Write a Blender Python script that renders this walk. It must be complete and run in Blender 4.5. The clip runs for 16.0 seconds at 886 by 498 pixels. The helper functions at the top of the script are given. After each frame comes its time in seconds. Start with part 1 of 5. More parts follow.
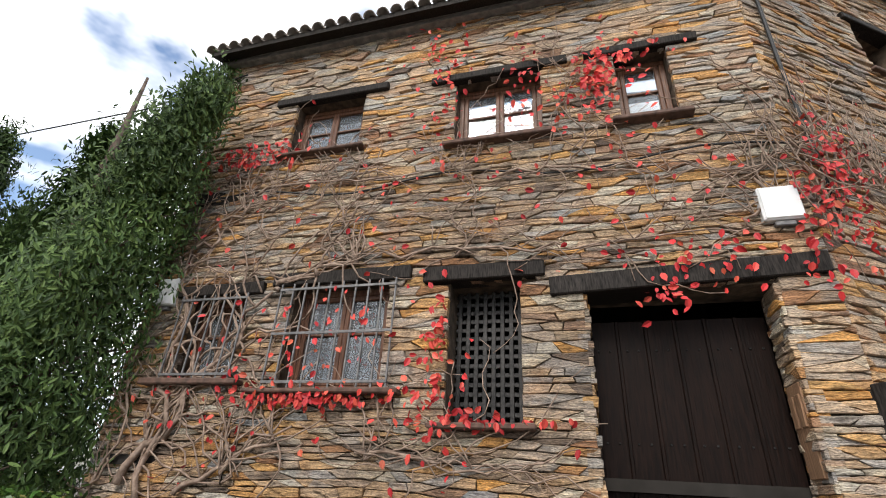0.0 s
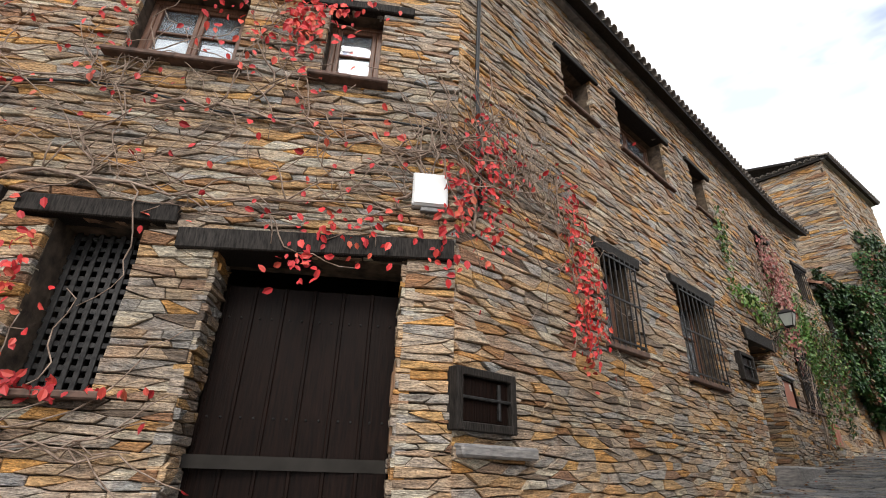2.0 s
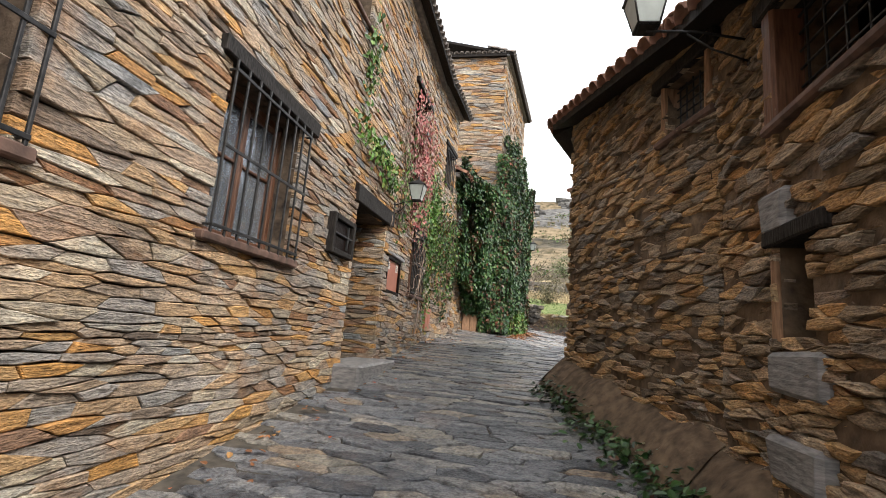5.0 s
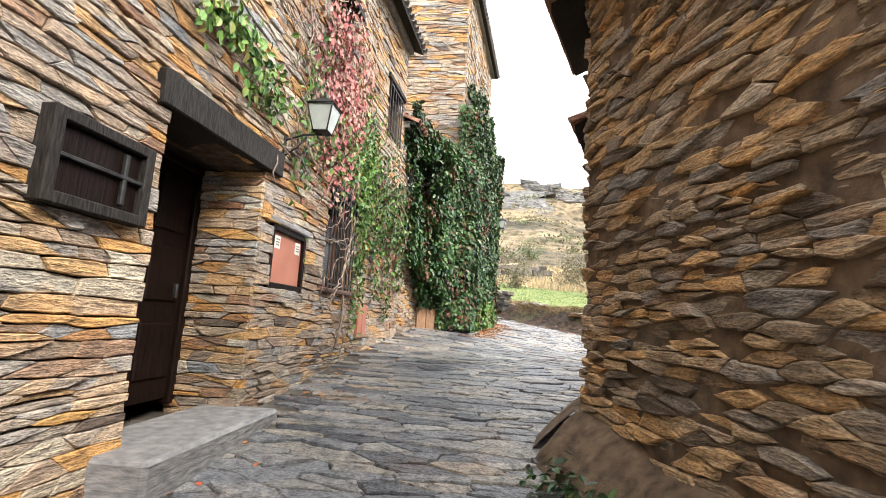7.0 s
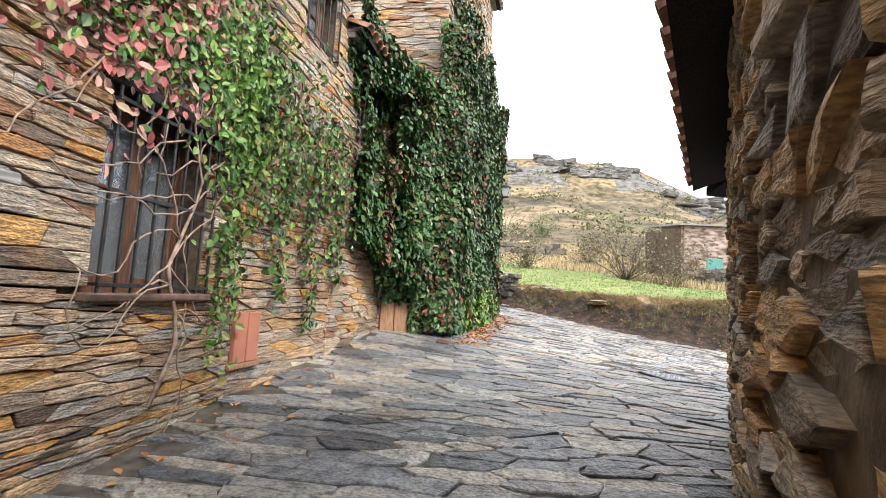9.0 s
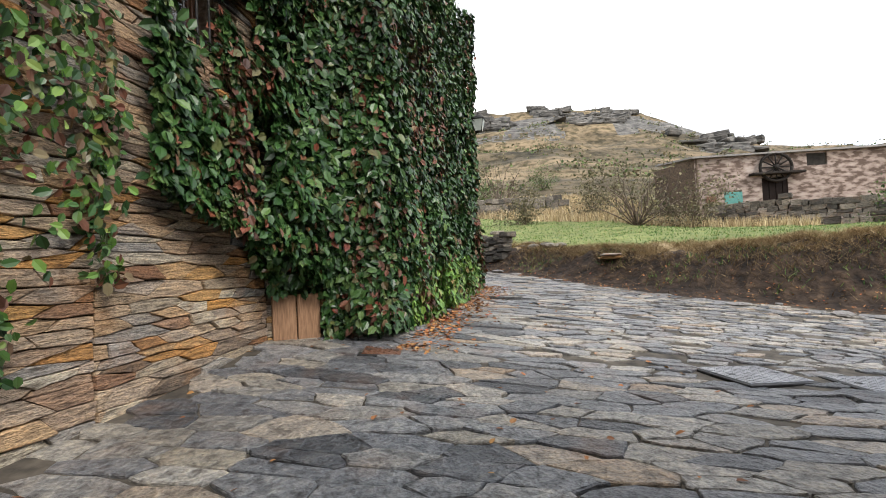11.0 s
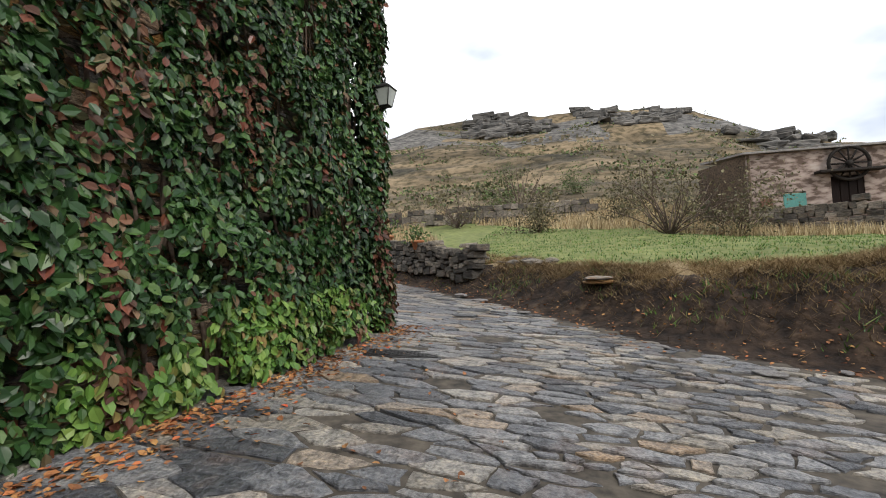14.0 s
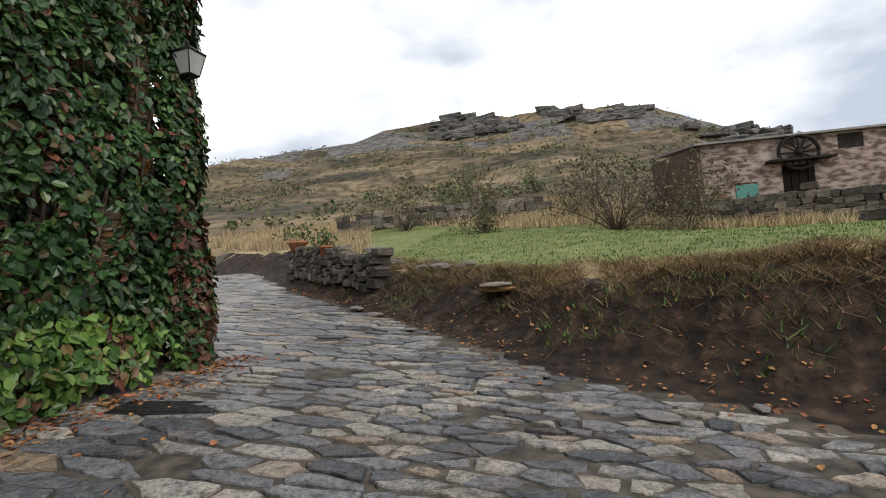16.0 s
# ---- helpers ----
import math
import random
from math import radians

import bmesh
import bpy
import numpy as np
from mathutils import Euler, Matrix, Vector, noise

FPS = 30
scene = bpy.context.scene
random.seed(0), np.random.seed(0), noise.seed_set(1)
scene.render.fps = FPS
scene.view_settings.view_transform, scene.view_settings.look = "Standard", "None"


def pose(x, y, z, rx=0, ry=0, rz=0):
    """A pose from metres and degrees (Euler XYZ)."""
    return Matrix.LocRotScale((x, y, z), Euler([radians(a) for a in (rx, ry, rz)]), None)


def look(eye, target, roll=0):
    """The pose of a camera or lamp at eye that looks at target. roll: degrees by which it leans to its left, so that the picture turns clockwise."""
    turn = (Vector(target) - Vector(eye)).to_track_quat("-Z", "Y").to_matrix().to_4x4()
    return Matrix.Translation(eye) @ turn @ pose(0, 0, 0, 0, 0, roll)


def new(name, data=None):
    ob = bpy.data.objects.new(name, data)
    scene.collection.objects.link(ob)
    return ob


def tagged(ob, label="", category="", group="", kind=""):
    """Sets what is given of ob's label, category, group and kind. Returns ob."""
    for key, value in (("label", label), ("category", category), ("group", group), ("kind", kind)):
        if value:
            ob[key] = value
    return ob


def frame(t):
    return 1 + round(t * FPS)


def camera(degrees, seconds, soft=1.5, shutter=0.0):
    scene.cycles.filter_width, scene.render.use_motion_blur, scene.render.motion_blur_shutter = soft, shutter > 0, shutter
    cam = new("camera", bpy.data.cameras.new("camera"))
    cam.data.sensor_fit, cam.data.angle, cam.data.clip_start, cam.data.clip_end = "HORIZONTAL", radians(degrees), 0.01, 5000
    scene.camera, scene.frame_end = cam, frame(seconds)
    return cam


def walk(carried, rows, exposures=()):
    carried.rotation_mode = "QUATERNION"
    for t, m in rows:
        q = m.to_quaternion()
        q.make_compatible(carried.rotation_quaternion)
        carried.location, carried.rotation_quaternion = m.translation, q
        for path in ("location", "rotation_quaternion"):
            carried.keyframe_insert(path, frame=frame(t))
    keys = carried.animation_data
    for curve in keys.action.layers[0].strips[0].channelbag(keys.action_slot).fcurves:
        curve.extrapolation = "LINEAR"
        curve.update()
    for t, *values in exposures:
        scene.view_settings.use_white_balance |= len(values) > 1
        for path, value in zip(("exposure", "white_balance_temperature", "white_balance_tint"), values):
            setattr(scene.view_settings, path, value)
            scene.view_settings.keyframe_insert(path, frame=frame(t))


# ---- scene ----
cam = camera(86.3, 16.0, soft=1.0)
PATH = [
    (0, (2.484, -1.522, 0.354), (0.274, -0.849, 1.547), 3.4),
    (0.5, (2.644, -1.184, 0.355), (0.484, -0.289, 1.491), 3.1),
    (1, (2.834, -0.831, 0.386), (0.725, 0.09, 1.598), 3.3),
    (1.5, (3.028, -0.395, 0.407), (1.026, 0.655, 1.693), 2.8),
    (2, (2.924, 0.073, 0.496), (1.151, 1.624, 1.595), 1.8),
    (2.5, (2.943, 0.675, 0.601), (1.5, 2.648, 1.486), 0.8),
    (3, (2.933, 1.45, 0.759), (1.71, 3.611, 1.525), 1.3),
    (3.5, (2.821, 2.159, 0.883), (1.812, 4.463, 1.541), 2.3),
    (4, (2.8, 2.899, 0.999), (1.971, 5.295, 1.578), 2.3),
    (4.5, (2.69, 3.648, 1.074), (2.037, 6.11, 1.599), 3.4),
    (5, (2.547, 4.401, 1.218), (2.061, 6.913, 1.679), 4.7),
    (5.2, (2.525, 4.758, 1.282), (2.08, 7.28, 1.728), 5.2),
    (7.5, (2.335, 8.593, 1.759), (2.076, 11.154, 2.13), 3.5),
    (8, (2.496, 9.424, 1.905), (2.209, 11.985, 2.248), 5.3),
    (10.3, (2.807, 13.679, 2.167), (2.38, 16.237, 2.332), -1.8),
    (10.5, (2.874, 13.989, 2.178), (2.462, 16.553, 2.329), -2.3),
    (11, (3.208, 14.777, 2.213), (2.821, 17.347, 2.296), -2.9),
    (11.5, (3.42, 15.556, 2.26), (3.023, 18.125, 2.336), -3.1),
    (12, (3.741, 16.198, 2.306), (3.333, 18.764, 2.373), -2.8),
    (12.5, (4.168, 16.853, 2.364), (3.748, 19.418, 2.435), -3.1),
    (13, (4.585, 17.429, 2.433), (4.129, 19.988, 2.503), -3.1),
    (13.5, (4.931, 18.026, 2.512), (4.429, 20.575, 2.585), -2.5),
    (14, (5.24, 18.577, 2.509), (4.602, 21.094, 2.635), -2.5),
    (14.5, (5.646, 19.123, 2.514), (4.883, 21.602, 2.681), -2.2),
    (15, (5.929, 19.665, 2.505), (5.091, 22.117, 2.708), -2.5),
    (15.5, (6.283, 20.157, 2.533), (5.519, 22.634, 2.711), -2.9),
    (16, (6.688, 20.635, 2.518), (6.175, 23.18, 2.65), -4.5),
]
walk(cam, [(t, look(eye, target, roll)) for t, eye, target, roll in PATH], [(0.0, 0.86), (1.5, 0.86), (2.5, 0.68), (5.0, 1.36), (7.5, 2.15), (8.2, 2.12), (10.5, 1.22), (12.0, 0.85), (14.0, 0.47), (16.0, 0.12)])
from collections import defaultdict
world = bpy.data.worlds.new("world")
scene.world = world
world.use_nodes = True
wn, wl = world.node_tree.nodes, world.node_tree.links
bg = wn["Background"]
sky = wn.new("ShaderNodeTexSky")
sky.sky_type, sky.sun_disc, sky.sun_elevation, sky.sun_rotation = "NISHITA", False, radians(40), radians(129)
sky.dust_density, sky.air_density = 2.0, 1.0
# broken cloud deck over the blue
tc = wn.new("ShaderNodeTexCoord")
cmap = wn.new("ShaderNodeMapping"); cmap.inputs["Scale"].default_value = (1.0, 1.0, 2.2)
cn = wn.new("ShaderNodeTexNoise"); cn.inputs["Scale"].default_value = 1.6; cn.inputs["Detail"].default_value = 6.0
cr = wn.new("ShaderNodeValToRGB")
cr.color_ramp.elements[0].position, cr.color_ramp.elements[1].position = 0.38, 0.46
cmix = wn.new("ShaderNodeMix"); cmix.data_type = "RGBA"
cn2 = wn.new("ShaderNodeTexNoise"); cn2.inputs["Scale"].default_value = 2.6; cn2.inputs["Detail"].default_value = 5.0
cr2 = wn.new("ShaderNodeValToRGB")
cr2.color_ramp.elements[0].position, cr2.color_ramp.elements[1].position = 0.35, 0.62
cr2.color_ramp.elements[0].color, cr2.color_ramp.elements[1].color = (3.6, 4.0, 4.7, 1), (9.0, 9.0, 9.0, 1)
wl.new(tc.outputs["Generated"], cmap.inputs["Vector"])
wl.new(cmap.outputs["Vector"], cn.inputs["Vector"])
wl.new(cmap.outputs["Vector"], cn2.inputs["Vector"])
wl.new(cn.outputs["Fac"], cr.inputs["Fac"])
wl.new(cn2.outputs["Fac"], cr2.inputs["Fac"])
wl.new(cr.outputs["Color"], cmix.inputs["Factor"])
wl.new(sky.outputs["Color"], cmix.inputs["A"])
wl.new(cr2.outputs["Color"], cmix.inputs["B"])
wl.new(cmix.outputs["Result"], bg.inputs["Color"])
bg.inputs["Strength"].default_value = 0.15
sun_data = bpy.data.lights.new("sun", "SUN")
sun_data.energy, sun_data.angle, sun_data.color = 1.35, radians(18), (1.0, 0.95, 0.88)
sun = new("sun", sun_data)
sun.matrix_world = look((10, 20, 60), (10 - 0.62 * 20, 20 + 0.5 * 20, 60 - 13.5))


# ---- materials ----
class Nodes:
    def __init__(self, name, rough=0.8, metal=0.0):
        self.mat = bpy.data.materials.new(name)
        self.mat.use_nodes = True
        self.n, self.l = self.mat.node_tree.nodes, self.mat.node_tree.links
        self.b = self.n["Principled BSDF"]
        self.b.inputs["Roughness"].default_value = rough
        self.b.inputs["Metallic"].default_value = metal
        self.b.inputs["Specular IOR Level"].default_value = 0.3
        self.co = self.n.new("ShaderNodeTexCoord").outputs["Object"]

    def noise(self, scale, detail=5.0, stretch=None):
        t = self.n.new("ShaderNodeTexNoise")
        t.inputs["Scale"].default_value, t.inputs["Detail"].default_value = scale, detail
        if stretch:
            m = self.n.new("ShaderNodeMapping")
            m.inputs["Scale"].default_value = stretch
            self.l.new(self.co, m.inputs["Vector"])
            self.l.new(m.outputs["Vector"], t.inputs["Vector"])
        else:
            self.l.new(self.co, t.inputs["Vector"])
        return t.outputs["Fac"]

    def ramp(self, fac, stops, constant=False):
        r = self.n.new("ShaderNodeValToRGB")
        e = r.color_ramp.elements
        while len(e) < len(stops):
            e.new(0.5)
        for el, (p, c) in zip(e, stops):
            el.position, el.color = p, (*c, 1)
        if constant:
            r.color_ramp.interpolation = "CONSTANT"
        self.l.new(fac, r.inputs["Fac"])
        return r.outputs["Color"]

    def mix(self, a, b, fac, mode="MIX"):
        m = self.n.new("ShaderNodeMix")
        m.data_type, m.blend_type = "RGBA", mode
        for v, s in ((a, m.inputs["A"]), (b, m.inputs["B"]), (fac, m.inputs["Factor"])):
            if isinstance(v, (tuple, float, int)):
                s.default_value = (*v, 1) if isinstance(v, tuple) else v
            else:
                self.l.new(v, s)
        return m.outputs["Result"]

    def math(self, op, a, b):
        m = self.n.new("ShaderNodeMath")
        m.operation = op
        for v, s in ((a, m.inputs[0]), (b, m.inputs[1])):
            if isinstance(v, (float, int)):
                s.default_value = v
            else:
                self.l.new(v, s)
        return m.outputs[0]

    def rand(self):
        o = self.n.new("ShaderNodeObjectInfo").outputs["Random"]
        g = self.n.new("ShaderNodeNewGeometry").outputs["Random Per Island"]
        return self.math("FRACT", self.math("ADD", o, g), 0.0)

    def done(self, color, bump=None, strength=0.3, distance=0.02, rough=None):
        if isinstance(color, tuple):
            self.b.inputs["Base Color"].default_value = (*color, 1)
        else:
            self.l.new(color, self.b.inputs["Base Color"])
        if bump is not None:
            k = self.n.new("ShaderNodeBump")
            k.inputs["Strength"].default_value, k.inputs["Distance"].default_value = strength, distance
            self.l.new(bump, k.inputs["Height"])
            self.l.new(k.outputs["Normal"], self.b.inputs["Normal"])
        if rough is not None:
            self.l.new(rough, self.b.inputs["Roughness"])
        return self.mat


def stone_mat(name, stops, rough=0.72, grain=(1.5, 1.5, 9.0), rusty=0.4):
    """Split slate: a colour for each stone, streaked along its bedding, stained in patches."""
    m = Nodes(name, rough)
    m.co = m.n.new("ShaderNodeNewGeometry").outputs["Position"]
    base = m.ramp(m.rand(), stops)
    streak = m.noise(4.0, 8.0, grain)
    col = m.mix(base, m.ramp(streak, [(0.3, (0.34, 0.32, 0.31)), (0.47, (0.95, 0.95, 0.95)), (0.7, (1.5, 1.42, 1.3))]), 0.9, "MULTIPLY")
    rust = m.noise(2.3, 4.0)
    col = m.mix(col, (0.42, 0.19, 0.055), m.ramp(rust, [(0.54, (0, 0, 0)), (0.72, (rusty, rusty, rusty))]))
    big = m.noise(0.6, 3.0)
    col = m.mix(col, m.ramp(big, [(0.3, (0.62, 0.6, 0.58)), (0.65, (1.1, 1.08, 1.05))]), 0.8, "MULTIPLY")
    fine = m.noise(38.0, 6.0, (1, 1, 3.0))
    col = m.mix(col, m.ramp(fine, [(0.36, (0.5, 0.48, 0.46)), (0.52, (1, 1, 1)), (0.68, (1.45, 1.4, 1.3))]), 0.75, "MULTIPLY")
    h = m.math("ADD", m.math("MULTIPLY", streak, 1.0), m.math("MULTIPLY", fine, 0.5))
    return m.done(col, h, 1.0, 0.035)


M_STONE = stone_mat("slate_wall_stone", [(0.0, (0.10, 0.075, 0.06)), (0.08, (0.37, 0.295, 0.225)), (0.2, (0.28, 0.27, 0.255)), (0.32, (0.45, 0.31, 0.185)), (0.42, (0.32, 0.31, 0.30)), (0.52, (0.50, 0.29, 0.10)),
                                         (0.60, (0.41, 0.33, 0.25)), (0.70, (0.23, 0.125, 0.075)), (0.78, (0.52, 0.28, 0.09)), (0.86, (0.33, 0.27, 0.20)), (0.94, (0.50, 0.45, 0.36)), (1.0, (0.22, 0.235, 0.25))])
M_STONE_R = stone_mat("brown_wall_stone", [(0.0, (0.10, 0.075, 0.055)), (0.2, (0.30, 0.22, 0.14)), (0.4, (0.22, 0.20, 0.18)), (0.6, (0.42, 0.29, 0.16)), (0.8, (0.47, 0.28, 0.12)), (1.0, (0.38, 0.32, 0.25))])
M_STONE_G = stone_mat("grey_field_stone", [(0.0, (0.05, 0.047, 0.043)), (0.4, (0.13, 0.12, 0.105)), (0.8, (0.21, 0.19, 0.165)), (1.0, (0.30, 0.27, 0.23))], 0.85, (1.5, 1.5, 5.0), 0.15)
M_PAVE = stone_mat("slate_paving", [(0.0, (0.065, 0.07, 0.08)), (0.25, (0.14, 0.148, 0.165)), (0.55, (0.205, 0.212, 0.225)), (0.75, (0.25, 0.232, 0.20)), (0.9, (0.34, 0.33, 0.31)), (1.0, (0.26, 0.20, 0.145))], 0.34, (3.0, 3.0, 1.0), 0.12)


def simple(name, stops, scale=6.0, rough=0.8, bump=0.3, stretch=None, metal=0.0, dist=0.01):
    m = Nodes(name, rough, metal)
    n1 = m.noise(scale, 7.0, stretch)
    n2 = m.noise(scale * 0.17, 3.0)
    col = m.mix(m.ramp(n1, stops), m.ramp(n2, [(0.3, (0.72, 0.72, 0.72)), (0.7, (1.15, 1.15, 1.15))]), 0.7, "MULTIPLY")
    return m.done(col, n1, bump, dist)


M_MORTAR = simple("earth_mortar", [(0.3, (0.035, 0.026, 0.019)), (0.7, (0.14, 0.10, 0.068))], 9.0, 0.95, 0.8, None, 0, 0.03)
M_MORTAR_R = simple("brown_earth_render", [(0.3, (0.06, 0.04, 0.026)), (0.7, (0.19, 0.13, 0.08))], 9.0, 0.95, 0.8, None, 0, 0.04)
M_DIRT = simple("joint_dirt", [(0.3, (0.03, 0.026, 0.022)), (0.7, (0.13, 0.11, 0.085))], 7.0, 0.9, 0.6, None, 0, 0.02)
M_SOIL = simple("bank_soil", [(0.35, (0.012, 0.008, 0.006)), (0.55, (0.036, 0.023, 0.015)), (0.72, (0.09, 0.058, 0.036))], 4.0, 0.95, 1.0, None, 0, 0.12)
M_MEADOW = simple("meadow_grass", [(0.3, (0.09, 0.12, 0.03)), (0.7, (0.20, 0.21, 0.075))], 3.0, 0.95, 0.8, None, 0, 0.05)
M_DRY = simple("dry_grass", [(0.3, (0.22, 0.16, 0.085)), (0.7, (0.42, 0.32, 0.19))], 1.6, 0.95, 0.8, None, 0, 0.1)
def hill_mat():
    m = Nodes("scrub_hillside", 0.95)
    n1 = m.noise(0.05, 8.0, (1, 1, 5.0))
    n2 = m.noise(0.6, 9.0)
    col = m.mix(m.ramp(n1, [(0.36, (0.055, 0.046, 0.028)), (0.5, (0.14, 0.105, 0.062)), (0.64, (0.25, 0.185, 0.11))]), m.ramp(n2, [(0.38, (0.30, 0.32, 0.24)), (0.55, (1.0, 1.0, 1.0))]), 0.9, "MULTIPLY")
    return m.done(col, n2, 0.8, 0.5)
M_HILL = hill_mat()
M_CRAG = simple("grey_crag", [(0.35, (0.05, 0.048, 0.045)), (0.7, (0.20, 0.185, 0.165))], 0.5, 0.9, 1.0, (1, 1, 3), 0, 0.5)
M_BEAM = simple("dark_stained_timber", [(0.3, (0.008, 0.007, 0.006)), (0.7, (0.04, 0.034, 0.03))], 9.0, 0.6, 0.5, (8, 8, 1.2))
M_GATE = simple("dark_brown_gate_timber", [(0.3, (0.004, 0.0025, 0.002)), (0.7, (0.014, 0.007, 0.005))], 7.0, 0.5, 0.4, (9, 9, 0.7))
M_WOOD = simple("brown_joinery", [(0.3, (0.07, 0.03, 0.017)), (0.7, (0.17, 0.08, 0.045))], 8.0, 0.45, 0.4, (8, 8, 0.8))
M_OAK = simple("weathered_oak", [(0.3, (0.16, 0.085, 0.045)), (0.7, (0.36, 0.21, 0.12))], 8.0, 0.7, 0.5, (9, 9, 0.8))
M_IRON = simple("black_iron", [(0.3, (0.02, 0.02, 0.02)), (0.7, (0.055, 0.052, 0.05))], 20.0, 0.55, 0.3, None, 0.6)
M_GREYIRON = simple("grey_painted_iron", [(0.3, (0.10, 0.10, 0.10)), (0.7, (0.20, 0.19, 0.185))], 20.0, 0.55, 0.3, None, 0.3)
M_TILE = simple("clay_roof_tile", [(0.3, (0.16, 0.075, 0.05)), (0.7, (0.36, 0.19, 0.125))], 7.0, 0.85, 0.5)
M_TILE_G = simple("lichened_roof_tile", [(0.3, (0.13, 0.115, 0.10)), (0.7, (0.34, 0.29, 0.25))], 7.0, 0.85, 0.5)
M_WHITE = simple("white_plastic_box", [(0.3, (0.66, 0.66, 0.65)), (0.7, (0.80, 0.80, 0.79))], 5.0, 0.5, 0.1)
M_SILL = simple("dark_brown_sill", [(0.3, (0.05, 0.032, 0.025)), (0.7, (0.16, 0.095, 0.07))], 9.0, 0.8, 0.6, None, 0, 0.02)
M_SLATE = simple("slate_slab", [(0.3, (0.13, 0.125, 0.125)), (0.7, (0.30, 0.28, 0.26))], 5.0, 0.6, 0.6, (2, 2, 8), 0, 0.02)
M_PLATE = simple("galvanised_plate", [(0.3, (0.22, 0.22, 0.23)), (0.7, (0.38, 0.38, 0.39))], 14.0, 0.45, 0.3, None, 0.7)
M_CORTEN = simple("terracotta_painted_panel", [(0.3, (0.33, 0.12, 0.075)), (0.7, (0.43, 0.17, 0.11))], 3.0, 0.55, 0.1)
M_PAPER = simple("pale_paper", [(0.3, (0.55, 0.52, 0.45)), (0.7, (0.7, 0.68, 0.6))], 30.0, 0.8, 0.05)
M_VINE = simple("creeper_bark", [(0.3, (0.13, 0.085, 0.06)), (0.7, (0.36, 0.27, 0.21))], 14.0, 0.9, 0.6)
M_BARK = simple("tree_bark", [(0.3, (0.05, 0.036, 0.028)), (0.7, (0.15, 0.11, 0.085))], 10.0, 0.9, 0.7)
# near-black base colour holds the shade of unlit rooms
M_DARK = simple("unlit_room_shade", [(0.3, (0.02, 0.018, 0.016)), (0.7, (0.04, 0.036, 0.032))], 3.0, 0.9, 0.1)
M_POT = simple("terracotta_pot", [(0.3, (0.42, 0.16, 0.07)), (0.7, (0.55, 0.24, 0.12))], 6.0, 0.8, 0.2)
M_RENDER = simple("flaking_pink_render", [(0.42, (0.10, 0.07, 0.055)), (0.53, (0.27, 0.21, 0.18)), (0.7, (0.37, 0.31, 0.27))], 1.6, 0.9, 0.6, (1, 1, 2.5), 0, 0.05)
M_GREEN = simple("faded_green_paint", [(0.3, (0.05, 0.17, 0.15)), (0.7, (0.09, 0.26, 0.23))], 5.0, 0.6, 0.2, (9, 9, 1))
M_CABLE = simple("black_cable_sheath", [(0.3, (0.012, 0.012, 0.012)), (0.7, (0.03, 0.03, 0.03))], 9.0, 0.5, 0.1)


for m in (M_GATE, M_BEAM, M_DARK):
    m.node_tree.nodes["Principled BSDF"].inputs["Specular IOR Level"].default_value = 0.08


def glass_mat():
    m = Nodes("window_glass", 0.05)
    m.b.inputs["Transmission Weight"].default_value = 0.9
    m.b.inputs["IOR"].default_value = 1.5
    n1 = m.noise(2.0)
    return m.done((0.7, 0.75, 0.8), n1, 0.05, 0.01)


M_GLASS = glass_mat()


def leaf_mat(name, stops, rough=0.5):
    m = Nodes(name, rough)
    col = m.mix(m.ramp(m.rand(), stops), m.ramp(m.noise(0.7, 3.0), [(0.35, (0.6, 0.6, 0.6)), (0.65, (1.2, 1.2, 1.1))]), 0.8, "MULTIPLY")
    m.b.inputs["Subsurface Weight"].default_value = 0.0
    return m.done(col, m.noise(40.0), 0.3, 0.004)


M_IVY = leaf_mat("ivy_leaf", [(0, (0.012, 0.032, 0.010)), (0.4, (0.026, 0.068, 0.018)), (0.7, (0.05, 0.105, 0.03)), (0.88, (0.09, 0.15, 0.045)), (0.95, (0.09, 0.06, 0.03)), (1.0, (0.15, 0.04, 0.025))], 0.34)
M_IVY_L = leaf_mat("bright_ivy_leaf", [(0, (0.03, 0.075, 0.014)), (0.5, (0.085, 0.175, 0.032)), (0.85, (0.17, 0.27, 0.06)), (1.0, (0.20, 0.12, 0.05))], 0.4)
M_IVY_B = leaf_mat("browned_creeper_leaf", [(0, (0.045, 0.022, 0.016)), (0.35, (0.12, 0.05, 0.03)), (0.6, (0.17, 0.055, 0.032)), (0.8, (0.17, 0.12, 0.07)), (1.0, (0.06, 0.085, 0.03))], 0.6)
M_RED = leaf_mat("red_creeper_leaf", [(0, (0.35, 0.02, 0.025)), (0.5, (0.58, 0.035, 0.04)), (0.85, (0.68, 0.10, 0.07)), (1.0, (0.45, 0.10, 0.05))], 0.5)
M_PINK = leaf_mat("faded_pink_creeper_leaf", [(0, (0.22, 0.06, 0.06)), (0.4, (0.42, 0.13, 0.12)), (0.75, (0.48, 0.28, 0.24)), (1.0, (0.22, 0.19, 0.10))], 0.6)
M_CYPRESS = leaf_mat("cypress_foliage", [(0, (0.022, 0.045, 0.012)), (0.5, (0.05, 0.095, 0.022)), (1.0, (0.11, 0.17, 0.045))], 0.65)
M_SCRUB = leaf_mat("scrub_foliage", [(0, (0.07, 0.07, 0.04)), (0.5, (0.14, 0.125, 0.07)), (1.0, (0.20, 0.17, 0.10))], 0.8)
M_BUSH = leaf_mat("green_bush_foliage", [(0, (0.04, 0.07, 0.025)), (0.6, (0.09, 0.14, 0.04)), (1.0, (0.15, 0.19, 0.07))], 0.7)
